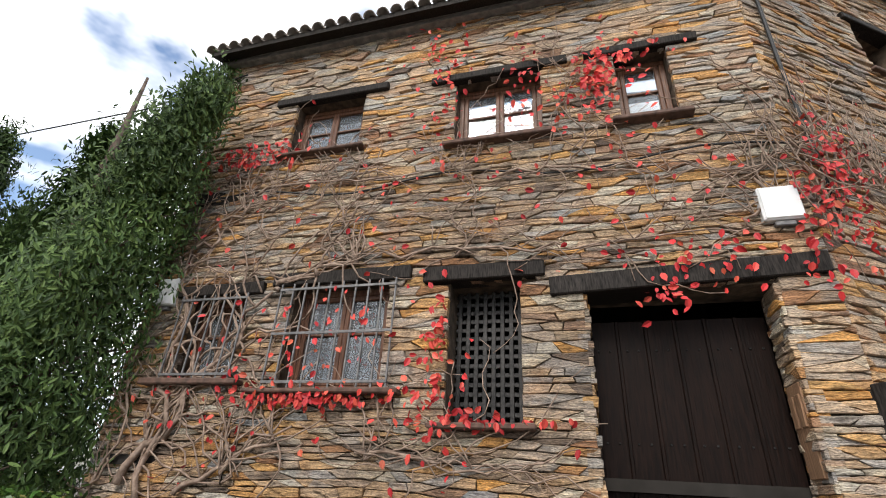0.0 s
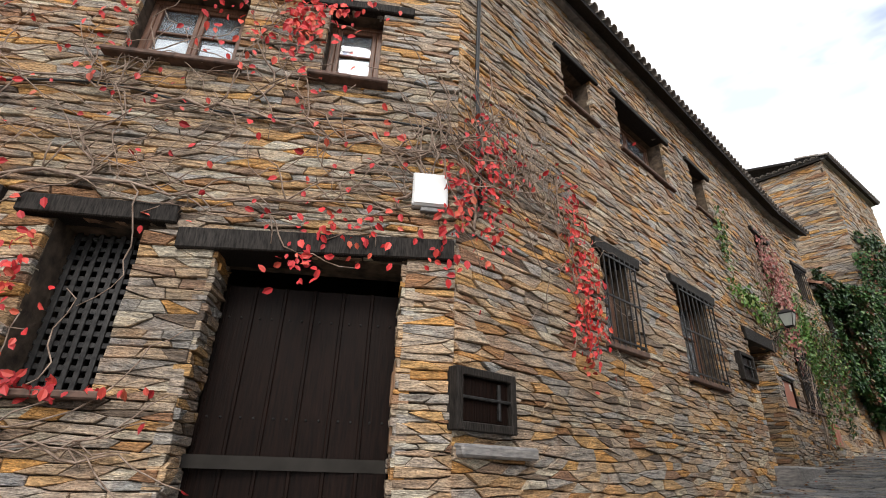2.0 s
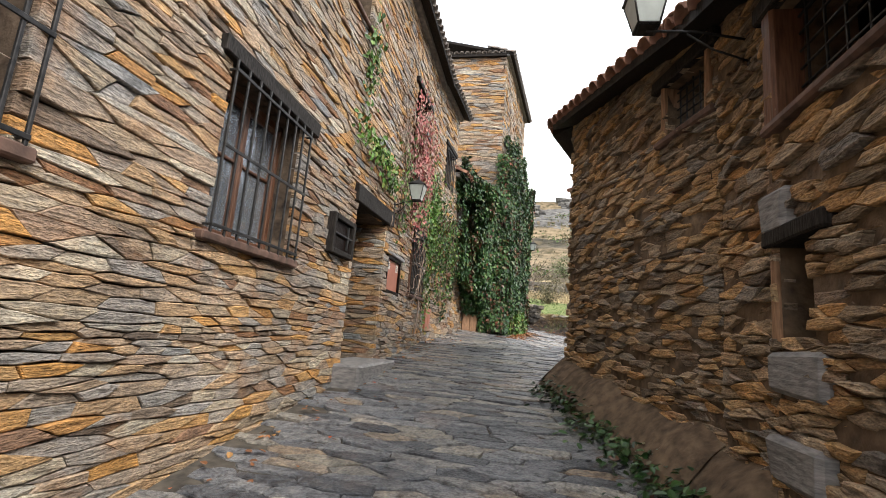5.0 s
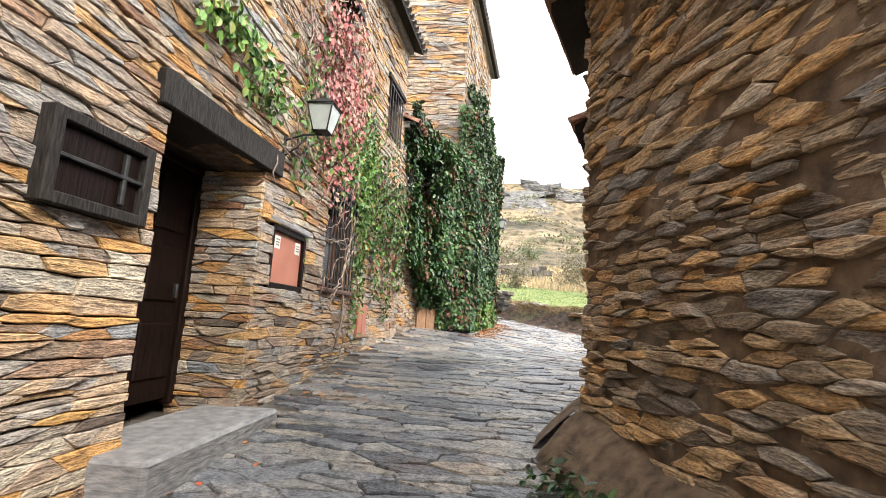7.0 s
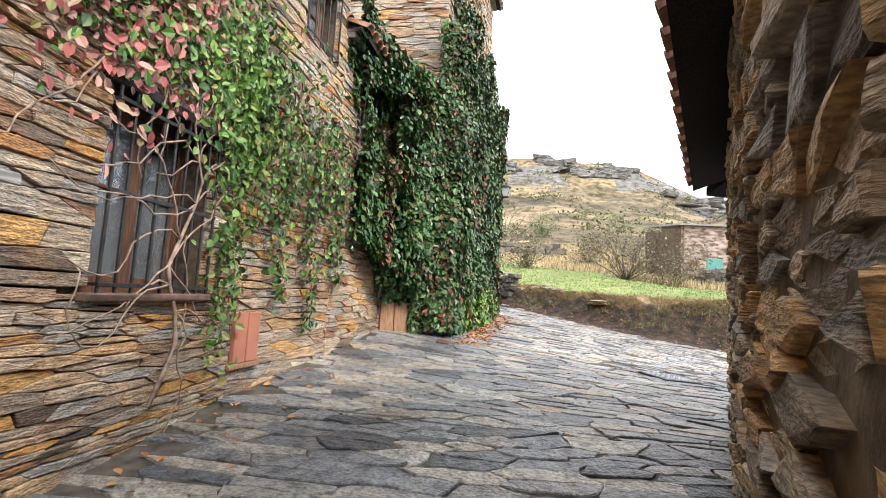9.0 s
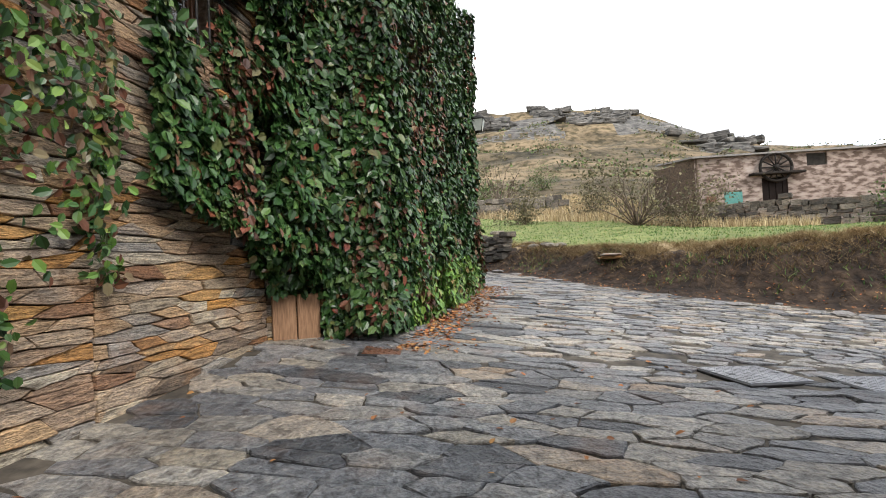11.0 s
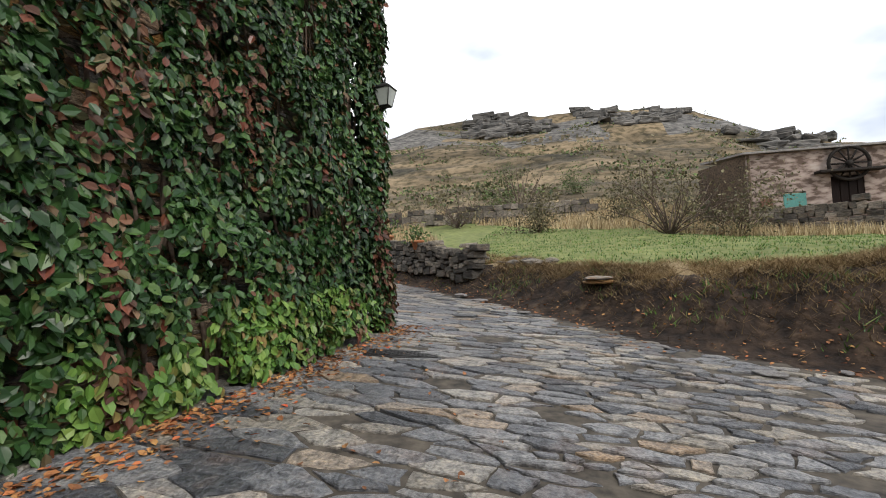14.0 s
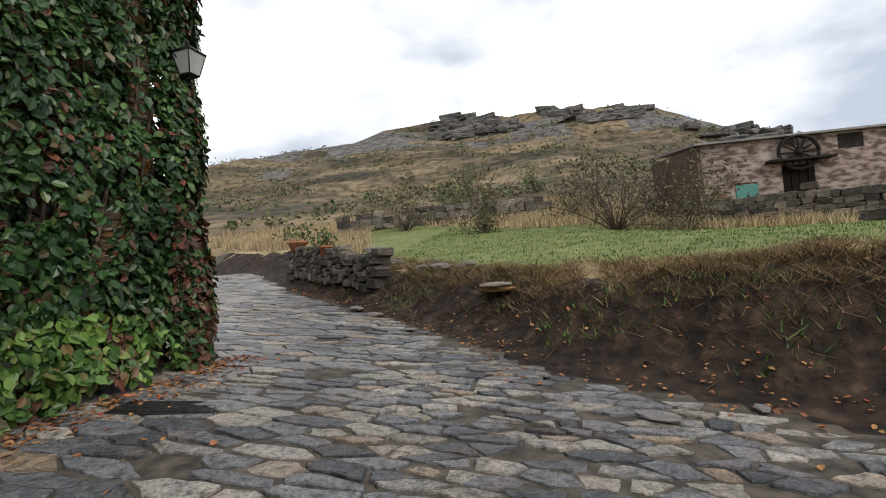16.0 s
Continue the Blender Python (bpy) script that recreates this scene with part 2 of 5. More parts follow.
M_STRAW = leaf_mat("straw_blades", [(0, (0.20, 0.14, 0.07)), (0.6, (0.40, 0.31, 0.18)), (1.0, (0.55, 0.46, 0.30))], 0.9)
M_THATCH = leaf_mat("matted_dead_grass", [(0, (0.09, 0.058, 0.028)), (0.6, (0.22, 0.15, 0.075)), (1.0, (0.40, 0.30, 0.17))], 0.9)
M_LITTER = leaf_mat("fallen_leaves", [(0, (0.16, 0.07, 0.035)), (0.5, (0.36, 0.15, 0.06)), (0.85, (0.45, 0.25, 0.09)), (1.0, (0.5, 0.09, 0.04))], 0.7)


# ---- helpers of this scene ----
RNG = np.random.default_rng(7)


def mesh_of(name, verts, faces, mat, mat_ids=None, smooth=False):
    me = bpy.data.meshes.new(name)
    me.from_pydata([tuple(v) for v in verts], [], [tuple(f) for f in faces])
    for m in (mat if isinstance(mat, (list, tuple)) else [mat]):
        me.materials.append(m)
    if mat_ids is not None:
        me.polygons.foreach_set("material_index", mat_ids)
    if smooth:
        me.polygons.foreach_set("use_smooth", [True] * len(me.polygons))
    me.update()
    return me


def put(name, me, parent=None, label="", matrix=None):
    ob = new(name, me)
    if matrix is not None:
        ob.matrix_basis = matrix
    if parent is not None:
        ob.parent = parent
    return tagged(ob, label)


def part(name, bm, mat, parent, label="", matrix=None):
    me = bpy.data.meshes.new(name)
    bm.to_mesh(me)
    bm.free()
    me.materials.append(mat)
    return put(name, me, parent, label, matrix)


def thing(name, label, category, matrix=None, group="", kind=""):
    ob = new(name)
    ob.empty_display_size = 0.2
    if matrix is not None:
        ob.matrix_basis = matrix
    return tagged(ob, label, category, group, kind)


def box_bm(size, at=(0, 0, 0), bevel=0.008, rough=0.0):
    bm = bmesh.new()
    bmesh.ops.create_cube(bm, size=1.0)
    for v in bm.verts:
        v.co = Vector((v.co.x * size[0] + at[0], v.co.y * size[1] + at[1], v.co.z * size[2] + at[2]))
        if rough:
            v.co += Vector(RNG.uniform(-rough, rough, 3))
    if bevel:
        bmesh.ops.bevel(bm, geom=bm.edges[:], offset=min(bevel, min(size) * 0.4), segments=1, affect="EDGES")
    return bm


def tube(points, radii, sides=6):
    """Verts and faces of a tapering tube along points."""
    P = [Vector(p) for p in points]
    vs, fs = [], []
    for i, p in enumerate(P):
        d = (P[min(i + 1, len(P) - 1)] - P[max(i - 1, 0)])
        d = d.normalized() if d.length > 1e-6 else Vector((0, 0, 1))
        a = d.cross(Vector((0.31, 0.17, 0.93)))
        a = a.normalized() if a.length > 1e-3 else Vector((1, 0, 0))
        b = d.cross(a)
        r = radii[i] if hasattr(radii, "__len__") else radii
        for k in range(sides):
            t = 2 * math.pi * k / sides
            vs.append(p + a * (r * math.cos(t)) + b * (r * math.sin(t)))
    for i in range(len(P) - 1):
        for k in range(sides):
            k2 = (k + 1) % sides
            fs.append((i * sides + k, i * sides + k2, (i + 1) * sides + k2, (i + 1) * sides + k))
    fs.append(tuple(range(sides - 1, -1, -1)))
    fs.append(tuple((len(P) - 1) * sides + k for k in range(sides)))
    return vs, fs


def join(pieces):
    vs, fs = [], []
    for v, f in pieces:
        o = len(vs)
        vs.extend(v)
        fs.extend(tuple(i + o for i in q) for q in f)
    return vs, fs


def tubes(name, lines, mat, parent, label="", sides=6):
    vs, fs = join([tube(p, r, sides) for p, r in lines])
    return put(name, mesh_of(name, vs, fs, mat, None, True), parent, label)


def leaves_mesh(name, P, N, size, mats, ids=None, length=1.35, droop=0.5):
    """Folded five-point leaves at P, facing about N, tips hanging."""
    n = len(P)
    P, N = np.asarray(P, float), np.asarray(N, float)
    N = N + RNG.normal(0, 0.42, (n, 3))
    N /= np.linalg.norm(N, axis=1)[:, None]
    down = np.tile([0, 0, -1.0], (n, 1)) * droop + RNG.normal(0, 0.45, (n, 3))
    T = down - (down * N).sum(1)[:, None] * N
    T /= np.linalg.norm(T, axis=1)[:, None] + 1e-9
    B = np.cross(N, T)
    s = (size * RNG.uniform(0.6, 1.3, n))[:, None]
    tip = P + s * (length * T - 0.14 * N)
    rib = [P, P + s * (0.22 * length * T + 0.36 * B + 0.07 * N), P + s * (0.62 * length * T + 0.40 * B + 0.05 * N), tip,
           P + s * (0.62 * length * T - 0.40 * B + 0.05 * N), P + s * (0.22 * length * T - 0.36 * B + 0.07 * N)]
    V = np.stack(rib, 1).reshape(-1, 3)
    i = np.arange(n) * 6
    F = np.stack([np.stack([i, i + 1, i + 2, i + 3], 1), np.stack([i, i + 3, i + 4, i + 5], 1)], 1).reshape(-1, 4)
    return mesh_of(name, V.tolist(), F.tolist(), mats, None if ids is None else np.repeat(ids, 2).tolist())


def interp(v, xs, ys):
    return float(np.interp(v, xs, ys))


# ---- ground ----
def road_z(x, y):
    a = interp(y, [-60, -8, 2, 6.3, 9, 12, 15.8, 19], [-3.5, -1.9, -0.75, -0.16, 0.22, 0.6, 0.98, 1.05])
    b = 1.1 - 0.09 * (min(max(x, -6), 12) - 5) + 0.06 * (min(y, 46) - 22)
    w = min(max((y - 15) / 5, 0), 1)
    return a * (1 - w) + b * w


BX = [-60, -20, -6, -0.6, 4.6, 6.9, 8.2, 9.2, 12, 20, 40, 90]
BY = [70, 50, 40, 33.7, 28.9, 26.5, 26.0, 25.4, 24.2, 21, 15, -5]


def bank_d(x, y):
    return (y - interp(x, BX, BY)) * 0.72


def hill_z(x, y):
    dx, dy = x - 6.7, y - 20.6
    r = math.hypot(dx, dy)
    az = math.degrees(math.atan2(dx, dy))
    el = interp(az, [-110, -60, -39, -26.5, -14.5, 2.4, 13.9, 20.3, 31.8, 50, 110], [5, 10, 13, 15.2, 17.4, 17.6, 15.8, 12.6, 8.8, 7, 3])
    g = interp(r, [0, 7, 10, 14, 25, 36, 60, 150], [-0.22, -0.10, -0.02, 0.10, 0.25, 0.35, 0.56, 1.0]) * (1 - 0.3 * min(max((az - 6) / 8, 0), 1) * interp(r, [15, 26, 40, 55], [0, 1, 1, 0]))
    z = 2.5 + r * math.tan(radians(el * g))
    if r > 150:
        z = 2.5 + 150 * math.tan(radians(el)) - (r - 150) * 0.22
    n = noise.noise(Vector((x * 0.05, y * 0.05, 0))) * 2.2 + noise.noise(Vector((x * 0.21, y * 0.21, 3))) * 0.6
    terr = noise.noise(Vector((x * 0.03, z * 0.35, 7))) * 1.3
    if r > 105:
        n += 2.6 * abs(noise.noise(Vector((x * 0.09, y * 0.05, 9))))
    return z + (n + terr) * min(max((r - 26) / 60, 0), 1) * (1.0 if r < 160 else 0.4)


def ground_z(x, y):
    d = bank_d(x, y)
    g = road_z(x, y)
    g += 0.02 * noise.noise(Vector((x * 0.9, y * 0.9, 0)))
    if d <= 0:
        return g
    w = min(d / 1.6, 1.0)
    w = w * w * (3 - 2 * w)
    h = max(hill_z(x, y), g)
    bump = (0.22 * noise.noise(Vector((x * 1.1, y * 1.1, 2))) + 0.12 * noise.noise(Vector((x * 3.1, y * 3.1, 6)))) * min(d, 1) * interp(d, [0, 2, 4], [1, 1, 0.4])
    return g * (1 - w) + h * w + bump


def build_ground():
    xs = np.concatenate([np.linspace(-400, -12, 60), np.arange(-11.7, 24, 0.2), np.linspace(24.5, 400, 60)])
    ys = np.concatenate([np.linspace(-200, -10, 16), np.concatenate([np.arange(-9.5, 22, 0.35), np.arange(22, 42, 0.2)]), np.linspace(42.5, 190, 110), np.linspace(200, 420, 8)])
    vs = [(x, y, ground_z(x, y)) for y in ys for x in xs]
    nx = len(xs)
    fs, ids = [], []
    for j in range(len(ys) - 1):
        for i in range(nx - 1):
            fs.append((j * nx + i, j * nx + i + 1, (j + 1) * nx + i + 1, (j + 1) * nx + i))
            x, y = (xs[i] + xs[i + 1]) / 2, (ys[j] + ys[j + 1]) / 2
            d = bank_d(x, y)
            r = math.hypot(x - 6.7, y - 20.6)
            k = 0.9 * noise.noise(Vector((x * 0.5, y * 0.5, 5)))
            az = math.degrees(math.atan2(x - 6.7, y - 20.6))
            if d < -0.1:
                ids.append(0)
            elif d < 1.5 + k * 0.4:
                ids.append(1)
            elif d < 2.3 + k:
                ids.append(3)
            elif d < 15 + k * 2 and az > -22:
                ids.append(2)
            elif r < 44 + 8 * k:
                ids.append(3)
            elif r > 118 + 10 * k and -32 < az < 24 and noise.noise(Vector((x * 0.06, y * 0.1, 1))) > -0.1:
                ids.append(5)
            else:
                ids.append(4)
    me = mesh_of("ground", vs, fs, [M_DIRT, M_SOIL, M_MEADOW, M_DRY, M_HILL, M_CRAG], ids, True)
    return tagged(put("ground", me), "slate lane, earth bank, meadow and scrub hillside", "ground", kind="structure")


GROUND = build_ground()


# ---- walls of laid stone ----
class Wall:
    """A masonry face: o corner, d unit direction along it, n outward normal, from z0 to z1."""
    def __init__(self, o, end, z0, z1, flip=1):
        self.o = Vector((o[0], o[1], 0))
        e = Vector((end[0], end[1], 0)) - self.o
        self.len = e.length
        self.d = e.normalized()
        self.n = Vector((self.d.y, -self.d.x, 0)) * flip
        self.z0, self.z1, self.holes, self.slope, self.face = z0, z1, [], 0.0, -0.055

    def top(self, s):
        return self.z1 - self.slope * (self.len - s)

    def at(self, s, z, out=0.0):
        return self.o + self.d * s + self.n * out + Vector((0, 0, z))

    def matrix(self, s, z, out=0.0):
        """Local x along the wall, y into it, z up."""
        p = self.at(s, z, out)
        return Matrix(((self.d.x, -self.n.x, 0, p.x), (self.d.y, -self.n.y, 0, p.y), (0, 0, 1, p.z), (0, 0, 0, 1)))


def wall_core(name, w, mat, label, thick=0.5, category="wall"):
    ss = sorted({0.0, w.len, *([k * 0.3 for k in range(1, int(w.len / 0.3))] if w.slope else []), *[v for h in w.holes for v in (h[0], h[1]) if 0 < v < w.len]})
    zs = sorted({w.z0, w.z1, *[v for h in w.holes for v in (h[2], h[3]) if w.z0 < v < w.z1]})
    pieces = []
    for i in range(len(ss) - 1):
        for j in range(len(zs) - 1):
            s, z = (ss[i] + ss[i + 1]) / 2, (zs[j] + zs[j + 1]) / 2
            if any(h[0] < s < h[1] and h[2] < z < h[3] for h in w.holes):
                continue
            v = [w.at(a, b, c) for c in (w.face, -thick) for b in (zs[j], zs[j + 1]) for a in (ss[i], ss[i + 1])]
            for q in v:
                if q.z > w.z1 - 0.001:
                    q.z = w.top((q - w.o).dot(w.d))
            pieces.append((v, [(0, 1, 3, 2), (5, 4, 6, 7), (4, 0, 2, 6), (1, 5, 7, 3), (2, 3, 7, 6), (4, 5, 1, 0)]))
    vs, fs = join(pieces)
    return tagged(put(name, mesh_of(name, vs, fs, mat)), label, category, kind="structure")


def clip(poly, nx, ny, c):
    """The part of a convex polygon where nx * x + ny * y <= c."""
    out = []
    for k in range(len(poly)):
        a, b = poly[k - 1], poly[k]
        da, db = nx * a[0] + ny * a[1] - c, nx * b[0] + ny * b[1] - c
        if (da <= 0) != (db <= 0):
            t = da / (da - db)
            out.append((a[0] + (b[0] - a[0]) * t, a[1] + (b[1] - a[1]) * t))
        if db <= 0:
            out.append(b)
    return out


def cells(pts, reach, near=18):
    """The cell of each point: where it is the nearest of all."""
    P = np.asarray(pts, float)
    n = len(P)
    near = min(near, n - 1)
    result = []
    for i0 in range(0, n, 400):
        D = ((P[i0:i0 + 400, None, :] - P[None, :, :]) ** 2).sum(2)
        idx = np.argpartition(D, near, axis=1)[:, :near + 1]
        for r, row in enumerate(idx):
            i = i0 + r
            px, py = float(P[i, 0]), float(P[i, 1])
            poly = [(px - reach, py - reach), (px + reach, py - reach), (px + reach, py + reach), (px - reach, py + reach)]
            for k in sorted(row.tolist(), key=lambda q: D[r, q]):
                if k == i:
                    continue
                far = max((v[0] - px) ** 2 + (v[1] - py) ** 2 for v in poly)
                if D[r, k] > 4 * far:
                    break
                qx, qy = float(P[k, 0]), float(P[k, 1])
                poly = clip(poly, qx - px, qy - py, (qx * qx + qy * qy - px * px - py * py) / 2)
                if len(poly) < 3:
                    break
            result.append(poly)
    return result


def ragged(poly, rng, gap, rough):
    """Centre and outline of a stone in its cell: drawn in by the joint, long edges broken."""
    n = len(poly)
    cx, cy = sum(p[0] for p in poly) / n, sum(p[1] for p in poly) / n
    pts = []
    for k in range(n):
        a, b = poly[k], poly[(k + 1) % n]
        e = math.hypot(b[0] - a[0], b[1] - a[1])
        if e < 0.012:
            continue
        pts.append(a)
        for q in range(1, int(min(e / 0.13, 2)) + 1):
            t = q / (int(min(e / 0.13, 2)) + 1)
            pts.append((a[0] + (b[0] - a[0]) * t, a[1] + (b[1] - a[1]) * t))
    w = max(abs(p[0] - cx) for p in pts) if len(pts) > 2 else 0
    h = max(abs(p[1] - cy) for p in pts) if len(pts) > 2 else 0
    if w < 0.02 or h < 0.012:
        return None
    kx, ky = max(1 - gap / w, 0.5), max(1 - gap / h, 0.5)
    return cx, cy, [((p[0] - cx) * kx + rng.uniform(-rough, rough), (p[1] - cy) * ky + rng.uniform(-rough, rough)) for p in pts]


def slab(out, depth, back, tilt, rng, ins=0.007, lump=0.003):
    """A split stone of that outline: back ring, edge ring, inset face. The third axis is its depth."""
    n = len(out)
    hi = lambda x, y: depth + tilt[0] * x + tilt[1] * y
    w, h = max(abs(p[0]) for p in out), max(abs(p[1]) for p in out)
    fx, fy = 1 - min(ins / w, 0.3), 1 - min(ins / h, 0.3)
    v = [(x, y, back) for x, y in out] + [(x, y, hi(x, y) - 0.009) for x, y in out]
    v += [(x * fx, y * fy, hi(x, y) + rng.uniform(-lump, lump)) for x, y in out]
    f = [(r * n + k, r * n + (k + 1) % n, (r + 1) * n + (k + 1) % n, (r + 1) * n + k) for r in (0, 1) for k in range(n)]
    f.append(tuple(range(2 * n, 3 * n)))
    return v, f


def lay_stones(w, mat, parent, seed, near=None, hmin=0.05, hmax=0.15, lmin=0.16, lmax=0.62, wave=0.02, depth=0.0, name="stone", aspect=5.8, gap=0.004, uneven=1.0):
    """Fill a wall face with random courses of split stone; those inside near=(s0, s1, z0, z1) are parts of their own, up to 300."""
    rng = np.random.default_rng(seed)
    pts = []
    z = w.z0
    while z < w.z1 + 0.05:
        h = rng.uniform(hmin, hmax) * (1.5 if rng.random() < 0.12 else 1.0)
        s = -rng.uniform(0, 0.4)
        while s < w.len + 0.1:
            l = rng.uniform(lmin, lmax) * rng.uniform(0.7, 1.2)
            zc = z + h / 2 + wave * 1.6 * math.sin(s * 1.7 + z * 3) + rng.uniform(-0.13, 0.13) * h
            if rng.random() > 0.08:
                pts.append(((s + l / 2) / aspect, zc))
            if h > 0.1 and rng.random() < 0.3:
                pts.append(((s + l * rng.uniform(0.2, 0.8)) / aspect, zc + h * 0.45))
            s += l
        z += h
    pts = [p for p in pts if not any(a < p[0] * aspect < b and c < p[1] < d for a, b, c, d in w.holes)]
    rest, own = [], 0
    for (ps, pz), poly in zip(pts, cells(pts, 0.3, 30)):
        ps *= aspect
        if len(poly) < 3:
            continue
        poly = [(p[0] * aspect, p[1]) for p in poly]
        poly = clip(clip(clip(poly, -1, 0, 0.0), 1, 0, w.len), 0, -1, -w.z0)
        for a, b, c, d in w.holes:
            if poly and max(p[0] for p in poly) > a and min(p[0] for p in poly) < b and max(p[1] for p in poly) > c and min(p[1] for p in poly) < d:
                k = max(((a - ps) / aspect, (1, 0, a)), ((ps - b) / aspect, (-1, 0, -b)), (c - pz, (0, 1, c)), (pz - d, (0, -1, -d)))[1]
                poly = clip(poly, *k)
        if len(poly) >= 3:
            poly = clip(poly, 0, 1, w.top(min(max(ps, 0), w.len)) + 0.02)
        got = ragged(poly, rng, gap * rng.uniform(0.6, 1.8), 0.005 * min(uneven, 2)) if len(poly) >= 3 else None
        if not got:
            continue
        cs, cz, out = got
        v, f = slab(out, depth + rng.uniform(-0.014, 0.02) * uneven, -0.09, rng.normal(0, 0.03, 2) * uneven, rng, 0.007 * uneven, 0.003 * uneven)
        m = w.matrix(cs, cz)
        v = [(x, -d, y) for x, y, d in v]
        if near and own < 300 and near[0] < cs < near[1] and near[2] < cz < near[3]:
            put(name, mesh_of(name, v, f, mat), parent, matrix=m)
            own += 1
        else:
            rest.append(([m @ Vector(p) for p in v], f))
    vs, fs = join(rest)
    ob = put("masonry", mesh_of("masonry", vs, fs, mat), parent)
    return tagged(ob, "split slate stones in rough courses", kind="stuff")


CORNER = (0.0, 2.79)
FU = Vector((-0.5593, -0.829, 0))
fend = Vector((0, 2.79, 0)) + FU * 7.5
W_FRONT = Wall(CORNER, (fend.x, fend.y), -1.9, 6.55, -1)
W_FRONT.n = Vector((0.829, -0.5593, 0))
W_LANE = Wall(CORNER, (0.0, 15.7), -1.6, 7.7, 1)
W_LANE2 = Wall((0.0, 15.7), (0.16, 17.8), 0.5, 7.75, 1)
W_LANE3 = Wall((0.16, 17.8), (0.3, 19.95), 0.5, 6.0, 1)
W_HATCH = Wall((0.3, 19.95), (1.25, 20.75), 0.5, 6.0, 1)
W_TOWER_S = Wall((-5.5, 20.42), (1.28, 20.42), 0.5, 11.55, 1)
W_TOWER_E = Wall((1.28, 20.42), (1.88, 25.9), 0.5, 11.55, 1)
W_TOWER_N = Wall((1.88, 25.9), (-5.0, 28.0), 0.5, 11.55, 1)
for hole in [(0.45, 2.1, -1.9, 2.18), (2.72, 3.46, 0.92, 2.36), (4.15, 5.35, 1.25, 2.42), (6.0, 6.75, 1.35, 2.35),
             (0.9, 1.5, 4.22, 5.3), (2.4, 3.5, 4.22, 5.3), (4.85, 5.95, 4.42, 5.4)]:
    W_FRONT.holes.append(hole)
L0 = 2.79
LANE_HOLES = {"win_a": (5.4 - L0, 6.15 - L0, 1.95, 3.2), "win_b": (7.65 - L0, 8.95 - L0, 1.85, 3.33), "door": (10.75 - L0, 12.2 - L0, 0.5, 3.02),
              "board": (12.5 - L0, 13.4 - L0, 1.88, 2.56), "grille": (14.05 - L0, 15.2 - L0, 1.98, 3.4),
              "up_a": (4.95 - L0, 5.75 - L0, 5.55, 6.45), "up_b": (6.6 - L0, 8.4 - L0, 5.5, 6.6), "up_c": (9.65 - L0, 10.5 - L0, 5.6, 6.7), "up_d": (13.4 - L0, 14.5 - L0, 5.3, 6.4)}
W_LANE.holes.extend(LANE_HOLES.values())
W_LANE2.holes.append((0.9, 1.8, 5.3, 6.4))
W_LANE3.holes.append((0.6, 1.5, 4.5, 5.5))
# neighbouring house across the lane
RIGHT_PTS = [(4.0, 3.4), (4.0, 7.6), (4.1, 7.6), (4.05, 8.5), (3.12, 11.9), (3.55, 13.1), (5.05, 16.7), (9.5, 18.2)]
RIGHT = [Wall(RIGHT_PTS[i], RIGHT_PTS[i + 1], -1.6, 4.9, -1) for i in range(len(RIGHT_PTS) - 1)]
for w in RIGHT:
    w.face = -0.014
RIGHT[0].z1, RIGHT[0].slope = 3.85, 0.36
RIGHT[1].z1 = 3.85
RIGHT[2].z1, RIGHT[2].slope = 4.1, 0.3
RIGHT[3].z1, RIGHT[3].slope = 4.76, 0.19
RIGHT[5].z1, RIGHT[6].z1 = 3.7, 3.6
RIGHT[5].slope = -0.13
RIGHT[4].z1 = 4.76
RIGHT[0].holes.extend([(2.95, 4.0, 2.7, 3.42), (3.8, 4.12, 1.36, 1.9)])
RIGHT[3].holes.append((0.15, 0.8, 3.38, 3.93))

wall_front = wall_core("wall_front", W_FRONT, M_MORTAR, "creeper-hung front wall of split slate and ochre stone")
wall_lane = wall_core("wall_lane", W_LANE, M_MORTAR, "long slate and ochre stone wall along the lane")
wall_lane_end = wall_core("wall_lane_end", W_LANE2, M_MORTAR, "slate stone wall end, partly hidden by creeper")
wall_lane_low = wall_core("wall_lane_low", W_LANE3, M_MORTAR, "lower slate stone wall behind the ivy")
wall_hatch_side = wall_core("wall_corner", W_HATCH, M_MORTAR, "low slate stone wall turning towards the ivy")
tower_walls = [wall_core("wall_tower", w, M_MORTAR, "tall slate stone tower wall under ivy") for w in (W_TOWER_S, W_TOWER_E, W_TOWER_N)]
right_walls = [wall_core("wall_neighbour", w, M_MORTAR_R, "brown rubble wall of the low neighbouring house", 0.05 if w is RIGHT[1] else 0.45) for w in RIGHT]
# closing walls behind the faces
back = Wall((fend.x - 0.6, fend.y + 0.45), (-7.5, 4.0), -1.9, 6.5, -1)
wall_core("wall_back", back, M_MORTAR, "plain rear stone wall of the house")
back2 = Wall((-7.5, 4.0), (-5.5, 20.25), -1.6, 7.6, -1)
wall_core("wall_back", back2, M_MORTAR, "plain rear stone wall of the house")
rback = Wall((9.5, 18.2), (10.0, 3.4), -1.6, 5.0, -1)
rend = Wall((10.0, 3.4), (4.0, 3.4), -1.6, 2.4, -1)
wall_core("wall_back", rend, M_MORTAR_R, "plain end wall of the neighbouring house")
wall_core("wall_back", rback, M_MORTAR_R, "plain rear rubble wall of the neighbouring house")


